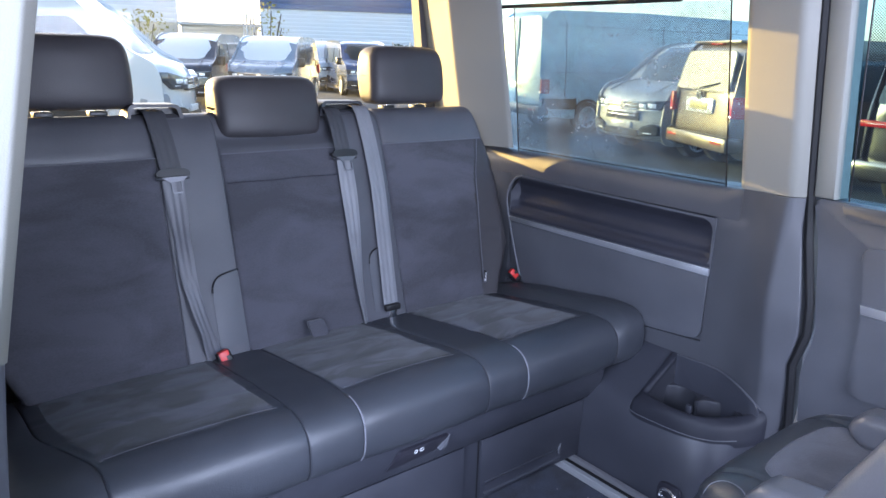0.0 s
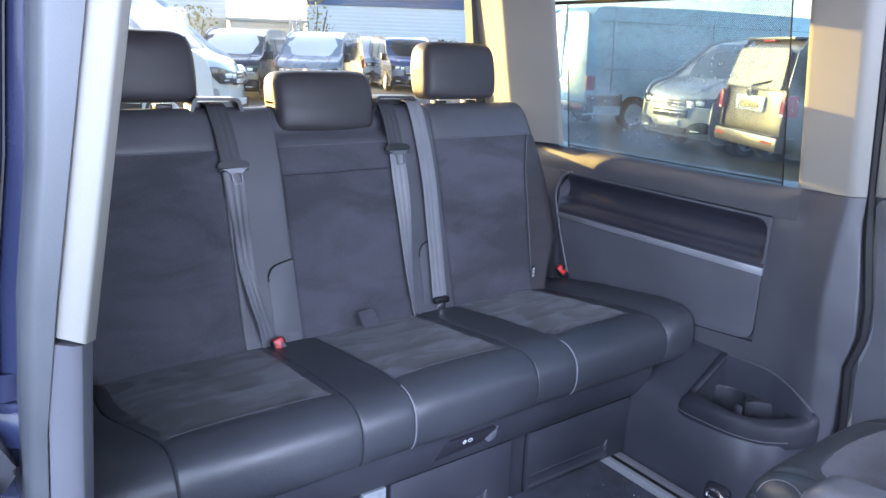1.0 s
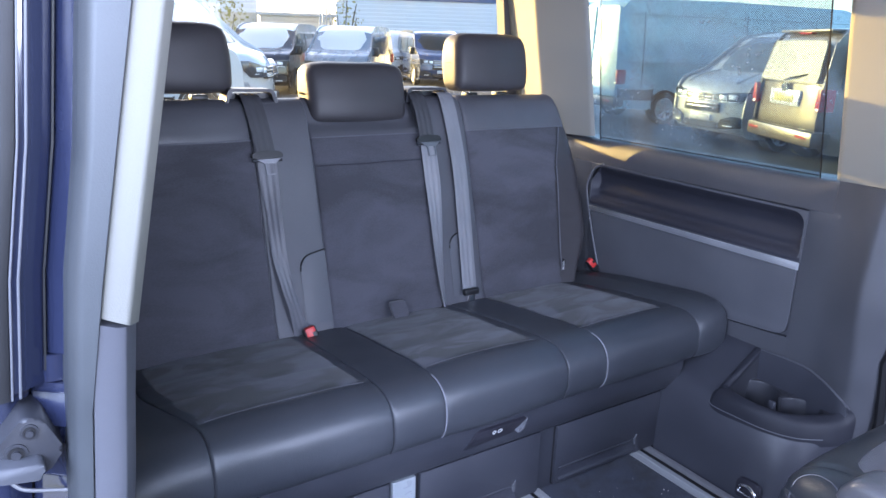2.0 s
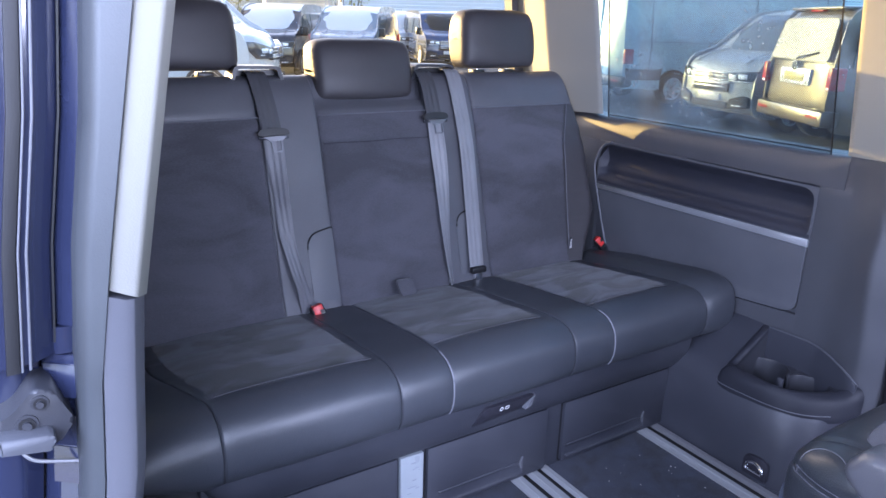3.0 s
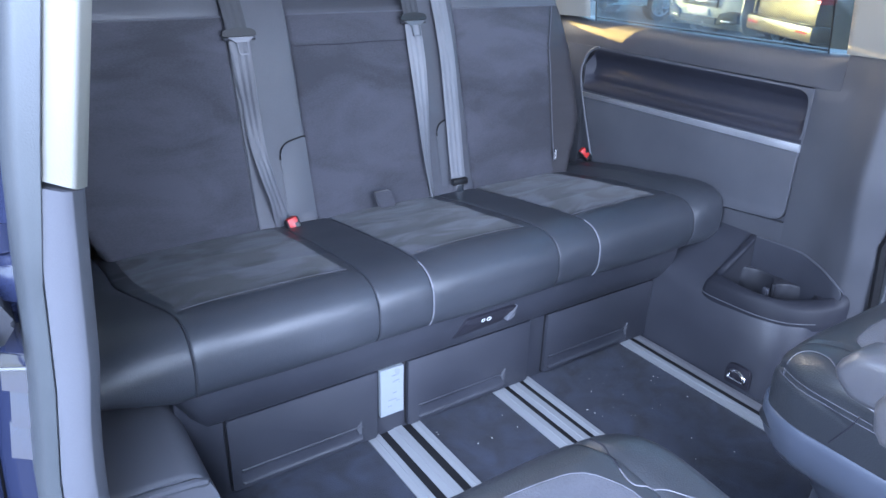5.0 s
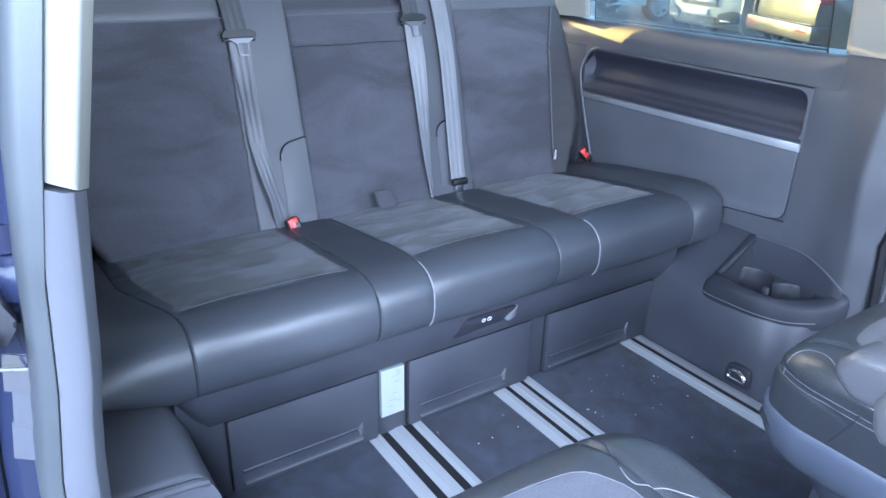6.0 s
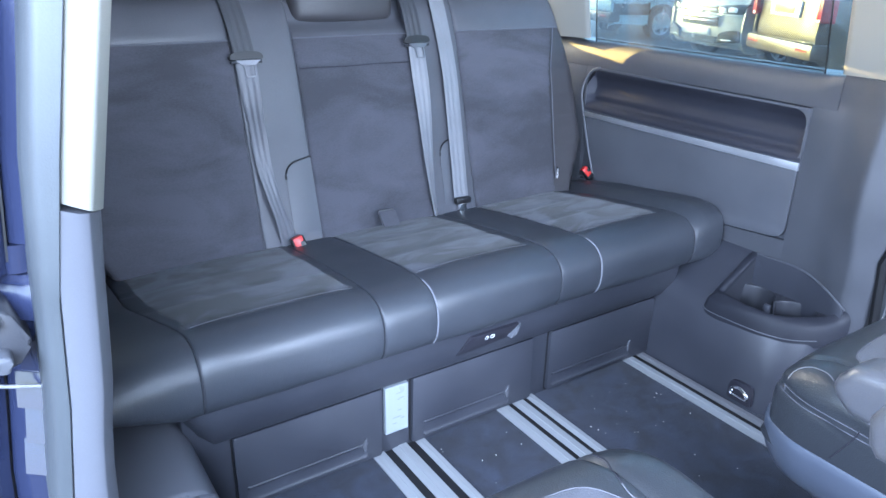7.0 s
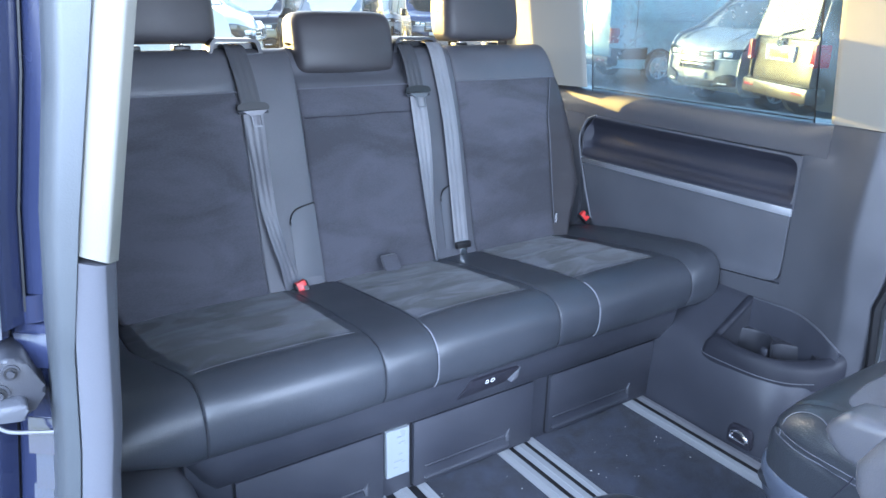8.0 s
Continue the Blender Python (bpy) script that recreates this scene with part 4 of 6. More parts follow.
for x0, x1 in ((-0.347, -0.180), (0.180, 0.340)):
    bm = bmesh.new()
    pad(bm, x0, x1, [(p[0] + 0.003, p[1]) for p in BACK], 0.008, 10, 100)
    part("belt_strip", bm, LEATHER_SOFT, bench, "smooth leather strip between the backrests")
for x0, x1 in ((-0.745, -0.347), (-0.182, 0.182), (0.338, 0.735)):
    bm = bmesh.new()
    tube(bm, [(x0 + (x1 - x0) * i / 20, 0.602, 0.901) for i in range(21)], 0.0016, 5)
    part("stitching", bm, STITCH, bench)
bm = bmesh.new()
tube(bm, spline([(0.712, 0.596, 0.898), (0.694, 0.573, 0.84), (0.679, 0.554, 0.78), (0.674, 0.532, 0.70), (0.664, 0.498, 0.57), (0.656, 0.462, 0.43)], 40), 0.0018, 5)
part("stitching", bm, STITCH, bench)
bm = bmesh.new()
tube(bm, [(-0.176 + 0.352 * i / 24, 0.5868 - 0.003 * (1 - abs(i / 12 - 1) ** 4), 0.8235 + 0.001 * math.sin(i * 0.5)) for i in range(25)], 0.0012, 5)
part("seam", bm, LEATHER_DARK, bench, "dark seam across the middle backrest")
# folding flaps low on the strips
for x0, x1 in ((-0.262, -0.182), (0.225, 0.300)):
    bm = bmesh.new()
    o = round_poly([(x0, 0.36), (x1, 0.36), (x1 - 0.002, 0.603), (x0 + 0.002, 0.588)], [0.004, 0.004, 0.004, 0.05], 8)
    prism(bm, o, "y", 0.0, 0.02, 0.004)
    for v in bm.verts:
        v.co.y += 0.463 + (v.co.z - 0.36) * 0.262
    fl = part("flap", bm, FLAP, bench, "slate plastic flap")
    bm = bmesh.new()
    tube(bm, [(p.x, 0.4605 + (p.y - 0.36) * 0.262, p.y) for p in o if p.y > 0.37], 0.0022, 5)
    part("gap", bm, RUBBER_BLACK, fl, "dark gap round the flap")
# fabric tab under the middle backrest
bm = bmesh.new()
prism(bm, round_poly(rect(-0.022, 0.028, 0.405, 0.440), 0.005), "y", 0.440, 0.452, 0.003)
for v in bm.verts:
    v.co.y -= (0.44 - v.co.z) * 0.9
part("pull_tab", bm, SUEDE_BACK, bench, "small fabric pull tab")
# tag on the wing
bm = bmesh.new()
box(bm, 0.6595, 0.6705, 0.4655, 0.476, 0.429, 0.467, 0.001, 1)
tg = part("tag", bm, PLASTIC_BLACK, bench, "small black tag lettered in white")
font = bpy.data.curves.new("tag_text", "FONT")
font.body, font.size, font.align_x, font.align_y, font.extrude = "ISOFIX", 0.011, "CENTER", "CENTER", 0.0003
tx = new("lettering", font)
tx.data.materials.append(WHITE_INK)
tx.parent = tg
tx.matrix_local = Matrix.Translation(Vector((0.665, 0.4643, 0.448)) - bench.location) @ Euler((radians(90), radians(-90), 0)).to_matrix().to_4x4()


# headrests
def headrest(cx, y, z0, z1, half, tilt, low, label):
    h = thing("headrest", (cx, y, z0), label, "headrest", "bench headrests")
    bm = bmesh.new()
    hz = z1 - z0
    prof = [(-0.055, 0.016), (-0.062, 0.05), (-0.062, hz * 0.5), (-0.057, hz - 0.032), (-0.040, hz - 0.006), (0.0, hz), (0.034, hz - 0.008), (0.048, hz - 0.04),
            (0.052, hz * 0.5), (0.046, 0.03), (0.03, 0.003), (0.0, 0.0), (-0.035, 0.002)]

    def f(v):
        u = v.x / half
        s = v.z / hz
        v.x *= 1 - 0.05 * max(0, s - 0.45) ** 2 * 4 * (0 if low else 1)
        v.y += 0.018 * u * u
        v.z -= 0.010 * max(0, abs(u) - 0.5) ** 2 * 4 * (1 if s > 0.5 else 0)
        v.y += (v.z - hz / 2) * tilt
        return v + Vector((cx, y, z0))
    pad(bm, -half, half, prof, 0.026, 20, 64, f)
    part("cushion", bm, LEATHER_HEAD, h)
    for s in (-1, 1):
        bm = bmesh.new()
        tube(bm, spline([(cx + s * (half - 0.024), y - 0.022 + tilt * (-hz / 2 + 0.01), z0 + 0.006)] + [(cx + s * (half - 0.010) * (1 - (0 if low else 0.2) * max(0, q - 0.45) ** 2), y - 0.030 + tilt * (hz * q - hz / 2), z0 + hz * q) for q in (0.15, 0.35, 0.55, 0.75)] + [(cx + s * (half - 0.018), y - 0.018 + tilt * (hz * 0.4), z0 + hz * 0.93)], 30), 0.0016, 5)
        part("stitching", bm, LEATHER_DARK, h)
    if not low:
        for s in (-1, 1):
            bm = bmesh.new()
            tube(bm, [(cx + s * 0.062, y + 0.005, z0 - 0.02), (cx + s * 0.062, y + 0.005, z0 + 0.03)], 0.006, 10)
            part("post", bm, CHROME, h, "chromed post")
            bm = bmesh.new()
            box(bm, cx + s * 0.062 - 0.022, cx + s * 0.062 + 0.022, y - 0.012, y + 0.022, z0 - 0.022, z0 - 0.005, 0.004)
            part("collar", bm, PLASTIC_BLACK, h, "black plastic collar")
    return h


headrest(-0.508, 0.735, 1.015, 1.195, 0.145, 0.10, False, "black leather headrest raised on posts at the door side")
headrest(0.500, 0.735, 1.012, 1.195, 0.145, 0.10, False, "black leather headrest raised on posts by the far wall")
headrest(-0.004, 0.705, 0.930, 1.100, 0.156, 0.16, True, "wide black leather headrest pushed down in the middle")

# belt guides on the bench's top edge
for cx, half in ((-0.325, 0.074), (0.228, 0.080)):
    g = thing("belt_guide", (cx, 0.70, 0.99), "dark plastic belt guide on the bench's top edge", "belt guide", "belt guides")
    bm = bmesh.new()
    o = round_poly([(cx - half, 0.985), (cx + half, 0.985), (cx + half - 0.012, 1.028), (cx - half + 0.012, 1.030)], [0, 0, 0.014, 0.014], 5)
    i = round_poly([(cx - half + 0.012, 0.992), (cx + half - 0.012, 0.992), (cx + half - 0.02, 1.020), (cx - half + 0.02, 1.022)], [0, 0, 0.01, 0.01], 5)
    ring_prism(bm, o, i, "y", 0.665, 0.725)
    part("frame", bm, PLASTIC_DEEP, g)
    bm = bmesh.new()
    box(bm, cx - half + 0.012, cx + half - 0.012, 0.700, 0.72, 0.99, 1.016)
    part("reel_cover", bm, PLASTIC_BLACK, g)


# belts
def seat_belt(path, across, widths, tongue, end, label, low_mat=BELT):
    """path from the guide down to the seat; tongue: the index of the path at which it sits."""
    b = thing("seat_belt", path[-1], label, "seat belt", "bench belts")
    if tongue:
        part("upper_webbing", ribbon(bmesh.new(), path[:tongue + 1], widths[:tongue + 1], across[:tongue + 1]), BELT_DARK, b, "dark upper webbing")
        part("lower_webbing", ribbon(bmesh.new(), path[tongue:], widths[tongue:], across[tongue:], n=60), low_mat, b, "grey lower webbing")
        p, d = Vector(path[tongue]), (Vector(path[tongue + 1]) - Vector(path[tongue])).normalized()
        u = Vector(across[tongue]).normalized()
        n = d.cross(u).normalized()
        if n.y > 0:
            n = -n

        def at(a, c, e):
            return p + u * a + d * c + n * e
        bm = bmesh.new()
        bow = [(-0.043, 0.007), (-0.042, -0.004), (-0.030, -0.010), (0.0, -0.013), (0.030, -0.010), (0.042, -0.004), (0.043, 0.007), (0.030, 0.008), (-0.030, 0.008)]
        ring = round_poly(bow, 0.004, 3)
        lo, hi = [bm.verts.new(at(p.x, p.y, 0.002)) for p in ring], [bm.verts.new(at(p.x, p.y, 0.012)) for p in ring]
        bm.faces.new(lo), bm.faces.new(hi[::-1])
        for i in range(len(ring)):
            bm.faces.new((lo[i], lo[(i + 1) % len(ring)], hi[(i + 1) % len(ring)], hi[i]))
        bmesh.ops.bevel(bm, geom=[e for e in bm.edges if e.verts[0] in hi and e.verts[1] in hi], offset=0.002, segments=2, affect="EDGES")
        tn = part("tongue", bm, PLASTIC_BLACK, b, "black tongue with steel loop")
        bm = bmesh.new()
        tube(bm, [at(-0.040, 0.013, 0.004), at(0.040, 0.013, 0.004)], 0.0042, 8)
        part("bar", bm, PLASTIC_DEEP, tn)
        bm = bmesh.new()
        outer = round_poly([(-0.030, 0.010), (0.036, 0.010), (0.018, 0.024), (0.019, 0.052), (-0.007, 0.052), (-0.009, 0.024)], 0.004, 3)
        inner = round_poly([(-0.006, 0.022), (0.0155, 0.022), (0.0160, 0.026), (0.0165, 0.0485), (-0.0045, 0.0485), (-0.0055, 0.026)], 0.0015, 3)
        count = len(outer)
        rings = [[bm.verts.new(at(p.x, p.y, e)) for p in q] for q, e in ((outer, 0.0105), (inner, 0.0105), (inner, 0.0080), (outer, 0.0080))]
        for ra, rb in zip(rings, rings[1:] + rings[:1]):
            for i in range(count):
                bm.faces.new((ra[i], ra[(i + 1) % count], rb[(i + 1) % count], rb[i]))
        part("loop", bm, LOOP_STEEL, tn, "bright steel loop")
    else:
        part("webbing", ribbon(bmesh.new(), path, widths, across, n=60), BELT, b)
    if end:
        e = Vector(path[-1])
        bm = bmesh.new()
        box(bm, e.x - 0.028, e.x + 0.026, e.y - 0.016, e.y + 0.004, e.z - 0.004, e.z + 0.016, 0.005)
        part("end_buckle", bm, PLASTIC_BLACK, b, "dark end fitting")
        bm = bmesh.new()
        box(bm, e.x - 0.012, e.x + 0.014, e.y - 0.010, e.y + 0.004, e.z - 0.035, e.z, 0.003)
        part("latch_plate", bm, CHROME, b)
    return b


X = (1, 0, 0)


def on_back(x, z, out=0.014):
    """A point before the face of the backrests at that height."""
    return (x, 0.460 + max(0.0, z - 0.36) * 0.272 + max(0.0, z - 0.84) * 0.06 - out, z)


seat_belt([(-0.333, 0.690, 1.012), (-0.333, 0.655, 1.007), on_back(-0.330, 0.970, 0.008), on_back(-0.326, 0.93), on_back(-0.320, 0.862), on_back(-0.320, 0.72), on_back(-0.318, 0.60), on_back(-0.308, 0.52, 0.02), on_back(-0.292, 0.45, 0.012), on_back(-0.276, 0.37, -0.004)],
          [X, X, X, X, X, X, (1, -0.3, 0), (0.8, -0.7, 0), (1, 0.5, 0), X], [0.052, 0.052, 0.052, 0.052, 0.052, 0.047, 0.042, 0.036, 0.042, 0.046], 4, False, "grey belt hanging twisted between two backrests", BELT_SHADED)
seat_belt([(0.180, 0.690, 1.010), (0.180, 0.655, 1.006), on_back(0.180, 0.968, 0.012), on_back(0.180, 0.93, 0.018), on_back(0.181, 0.882, 0.020), on_back(0.181, 0.72, 0.020), on_back(0.176, 0.56, 0.018), on_back(0.176, 0.47, 0.016), on_back(0.182, 0.41, 0.010), on_back(0.190, 0.345, 0.0)],
          [X, X, X, X, X, X, X, (1, -0.3, 0), (0.9, 0.6, 0), (0.5, 0.8, 0)], [0.050, 0.050, 0.050, 0.050, 0.050, 0.050, 0.048, 0.040, 0.036, 0.034], 4, False, "grey belt beside the middle backrest, tongue high")
seat_belt([(0.282, 0.690, 1.012), (0.282, 0.655, 1.007), on_back(0.284, 0.95, 0.006), on_back(0.287, 0.80), on_back(0.284, 0.65), on_back(0.278, 0.50), on_back(0.275, 0.416)],
          [X, X, X, X, X, X, X], [0.050] * 7, 0, True, "grey belt drawn straight down to its buckle")


def buckle(x, y, z, tilt, label, size=1.0):
    b = thing("belt_buckle", (x, y, z - 0.05), label, "belt buckle", "belt buckles")
    turn = Euler((radians(-14), radians(tilt), 0)).to_matrix()
    bm = bmesh.new()
    box(bm, x - 0.019, x + 0.019, y - 0.011, y + 0.013, z - 0.045, z + 0.022, 0.006, 3)
    bmesh.ops.rotate(bm, verts=bm.verts, cent=(x, y, z), matrix=turn * size)
    part("body", bm, PLASTIC_BLACK, b)
    bm = bmesh.new()
    box(bm, x - 0.0135, x + 0.0135, y - 0.0145, y + 0.008, z - 0.022, z + 0.0235, 0.003)
    bmesh.ops.rotate(bm, verts=bm.verts, cent=(x, y, z), matrix=turn * size)
    bt = part("button", bm, RED, b, "red release button")
    bm = bmesh.new()
    box(bm, x + 0.002, x + 0.0142, y - 0.0152, y - 0.012, z - 0.006, z + 0.009, 0.001, 1)
    bmesh.ops.rotate(bm, verts=bm.verts, cent=(x, y, z), matrix=turn * size)
    part("slot", bm, PLASTIC_BLACK, bt, "black tongue slot")
    return b


buckle(-0.264, 0.440, 0.392, -16, "black buckle with red button beside the flap")
buckle(0.822, 0.492, 0.425, -40, "black buckle with red button by the far wall", 0.75)


# ---- console by the far wall ----
con = thing("cup_console", (0.75, -0.2, 0.0), "dark plastic wheel-arch console with twin cup holder", "console")
INNER = [(0.650, 0.0), (0.652, 0.10), (0.662, 0.205), (0.674, 0.224), (0.684, 0.241), (0.705, 0.257), (0.80, 0.318), (0.853, 0.352)]
bm = bmesh.new()
rows = []
for y in (0.30, 0.0, -0.158):
    rows.append([bm.verts.new((x, y, z)) for x, z in INNER] + [bm.verts.new((0.864, y, 0.352)), bm.verts.new((0.864, y, 0.0))])
for a, b in zip(rows, rows[1:]):
    for i in range(len(a)):
        bm.faces.new((a[i], a[(i + 1) % len(a)], b[(i + 1) % len(a)], b[i]))
bm.faces.new(rows[0])
low = round_poly([(0.864, -0.158), (0.650, -0.158), (0.650, -0.300), (0.664, -0.385), (0.71, -0.428), (0.79, -0.448), (0.864, -0.452)], [0, 0, 0.05, 0.05, 0.05, 0.04, 0], 5)
high = round_poly([(0.864, -0.158), (0.674, -0.158), (0.671, -0.270), (0.684, -0.345), (0.714, -0.398), (0.768, -0.438), (0.864, -0.462)], [0, 0, 0.05, 0.05, 0.05, 0.04, 0], 5)
rows = [[bm.verts.new((p.x + (q.x - p.x) * k, p.y + (q.y - p.y) * k, z)) for p, q in zip(low, high)] for z, k in ((0, 0), (0.10, 0.0833), (0.205, 0.5), (0.224, 1))]
for a, b in zip(rows, rows[1:]):
    for i in range(len(a)):
        bm.faces.new((a[i], a[(i + 1) % len(a)], b[(i + 1) % len(a)], b[i]))
bm.faces.new(rows[0])
bmesh.ops.remove_doubles(bm, verts=bm.verts, dist=0.0004)
part("body", bm, PLASTIC_SHADED, con)
# the cup holder: a rounded bin that stands out of the console, its rim rising to the wall at both ends
RIM_FOOT = [(0.848, -0.157, 0.330), (0.775, -0.156, 0.282), (0.702, -0.155, 0.236), (0.668, -0.162, 0.220), (0.664, -0.250, 0.220), (0.675, -0.335, 0.220), (0.704, -0.393, 0.220), (0.758, -0.434, 0.220), (0.812, -0.456, 0.220), (0.844, -0.464, 0.222)]
RIM_OUTER = [(0.847, -0.159, 0.351), (0.775, -0.158, 0.304), (0.703, -0.158, 0.259), (0.676, -0.167, 0.250), (0.668, -0.253, 0.256), (0.681, -0.333, 0.256), (0.712, -0.388, 0.256), (0.766, -0.427, 0.257), (0.818, -0.450, 0.260), (0.843, -0.463, 0.270)]
RIM_CREST = [(0.845, -0.178, 0.354), (0.775, -0.172, 0.308), (0.712, -0.170, 0.270), (0.696, -0.184, 0.270), (0.685, -0.262, 0.270), (0.695, -0.337, 0.270), (0.731, -0.378, 0.270), (0.783, -0.409, 0.271), (0.822, -0.431, 0.276), (0.836, -0.452, 0.290)]
RIM_INNER = [(0.841, -0.182, 0.350), (0.777, -0.178, 0.303), (0.720, -0.177, 0.265), (0.707, -0.192, 0.266), (0.698, -0.264, 0.266), (0.707, -0.331, 0.266), (0.741, -0.369, 0.266), (0.791, -0.399, 0.267), (0.820, -0.421, 0.272), (0.829, -0.440, 0.288)]
bm = bmesh.new()
lines = [spline(q, 72) for q in (RIM_FOOT, RIM_OUTER, RIM_CREST, RIM_INNER)]
rows = []
for f, o, c, i in zip(*lines):
    row = spline([f - Vector((0, 0, 0.02)), f, o, c, i, i - Vector((0, 0, 0.014))], 22)
    rows.append([bm.verts.new(p) for p in row])
for a, b in zip(rows, rows[1:]):
    for i in range(len(a) - 1):
        bm.faces.new((a[i], a[i + 1], b[i + 1], b[i]))
tray = part("cup_tray", bm, TRAY, con, "dark moulded tray with two cup wells")
# Lining and wells: dark plastic, deepened in colour for the recess's shade.
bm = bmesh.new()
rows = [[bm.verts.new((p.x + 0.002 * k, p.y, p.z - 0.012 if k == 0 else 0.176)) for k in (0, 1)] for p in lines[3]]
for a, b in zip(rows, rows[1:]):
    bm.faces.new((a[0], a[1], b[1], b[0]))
part("tray_lining", bm, PLASTIC_DEEP, tray, "black lining, recess shade in its colour")
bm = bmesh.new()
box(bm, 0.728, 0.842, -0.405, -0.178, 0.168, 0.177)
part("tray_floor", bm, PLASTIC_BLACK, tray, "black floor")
bm = bmesh.new()
prism(bm, round_poly([(-0.182, 0.18), (-0.182, 0.353), (-0.245, 0.355), (-0.318, 0.354), (-0.388, 0.333), (-0.446, 0.298), (-0.440, 0.18)], [0, 0.004, 0.03, 0.03, 0.05, 0.012, 0]), "x", 0.837, 0.851, 0.002)
for cut in (-0.32, -0.35, -0.38, -0.41):
    bmesh.ops.bisect_plane(bm, geom=bm.verts[:] + bm.edges[:] + bm.faces[:], plane_co=(0, cut, 0), plane_no=(0, 1, 0))
for v in bm.verts:
    v.co.x -= 0.013 * min(1.0, max(0.0, (-0.31 - v.co.y) / 0.10))
part("tray_back", bm, PLASTIC_SHADED, con)
# Border of the back wall; lighter plastic paints its highlight line.
bm = bmesh.new()
tube(bm, spline([(0.840, -0.181, 0.354), (0.840, -0.245, 0.356), (0.838, -0.318, 0.355), (0.828, -0.388, 0.334), (0.829, -0.449, 0.296)], 30), 0.0020, 8)
part("tray_rim", bm, PLASTIC, con)
# Edge highlight along the tray's foot, drawn as a lighter tube.
bm = bmesh.new()
tube(bm, spline([(x - 0.001, y, z + 0.001) for x, y, z in RIM_FOOT[2:8]], 40), 0.0014, 6)
part("tray_lip", bm, PLASTIC, con, "fine lip, its edge highlight in lighter plastic")
WELLS = ((0.786, -0.228), (0.786, -0.350))
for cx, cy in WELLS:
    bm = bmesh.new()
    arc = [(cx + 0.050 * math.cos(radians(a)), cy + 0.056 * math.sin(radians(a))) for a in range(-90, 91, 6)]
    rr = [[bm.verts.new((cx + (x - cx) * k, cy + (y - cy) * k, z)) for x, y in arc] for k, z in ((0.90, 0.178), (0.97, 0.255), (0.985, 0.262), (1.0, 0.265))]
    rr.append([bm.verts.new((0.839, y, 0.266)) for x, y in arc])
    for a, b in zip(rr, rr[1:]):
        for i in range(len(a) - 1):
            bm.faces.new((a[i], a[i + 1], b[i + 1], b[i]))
    part("cup_well", bm, PLASTIC_DEEP, tray, "black cup well, recess shade in its colour")
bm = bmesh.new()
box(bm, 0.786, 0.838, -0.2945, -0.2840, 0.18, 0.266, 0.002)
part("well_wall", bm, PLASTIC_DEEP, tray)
bm = bmesh.new()
box(bm, 0.752, 0.764, -0.296, -0.278, 0.18, 0.262, 0.003)
part("divider", bm, PLASTIC_SHADED, tray)
# lashing eye
eye = thing("lashing_eye", (0.65, -0.30, 0.04), "chromed lashing eye in a dark recess of the console", "lashing eye")
bm = bmesh.new()
prism(bm, round_poly(rect(-0.360, -0.290, 0.016, 0.075), [0.004, 0.004, 0.024, 0.018], 5), "x", 0.6445, 0.655, 0.002)
part("plate", bm, LEATHER_DARK, eye, "black recess plate")
bm = bmesh.new()
tube(bm, spline([(0.641, -0.349, 0.034), (0.640, -0.347, 0.048), (0.640, -0.329, 0.060), (0.640, -0.309, 0.056), (0.641, -0.302, 0.042)], 20) + [Vector((0.641, -0.303, 0.034))], 0.0045, 8)
tube(bm, [(0.641, -0.351, 0.034), (0.641, -0.300, 0.034)], 0.0035, 8)
part("ring", bm, CHROME, eye, "bright steel ring")

# step trim at the door side, ahead of the bench's end
bx = thing("wheel_arch_trim", (-0.79, 0.0, 0.0), "dark plastic wheel-arch trim beside the bench", "trim box")
bm = bmesh.new()
prism(bm, round_poly([(-0.864, 0.0), (-0.668, 0.0), (-0.682, 0.205), (-0.712, 0.262), (-0.864, 0.275)], [0, 0, 0.03, 0.04, 0]), "y", -0.205, 0.40, 0.012, 3)
part("body", bm, PLASTIC_LIGHTER, bx)
bm = bmesh.new()
tube(bm, [(-0.862, -0.212, 0.262), (-0.725, -0.212, 0.250), (-0.705, -0.205, 0.238), (-0.698, -0.19, 0.225)], 0.008, 8)
part("lip", bm, PLASTIC_LIGHTER, bx, "slate rounded lip")


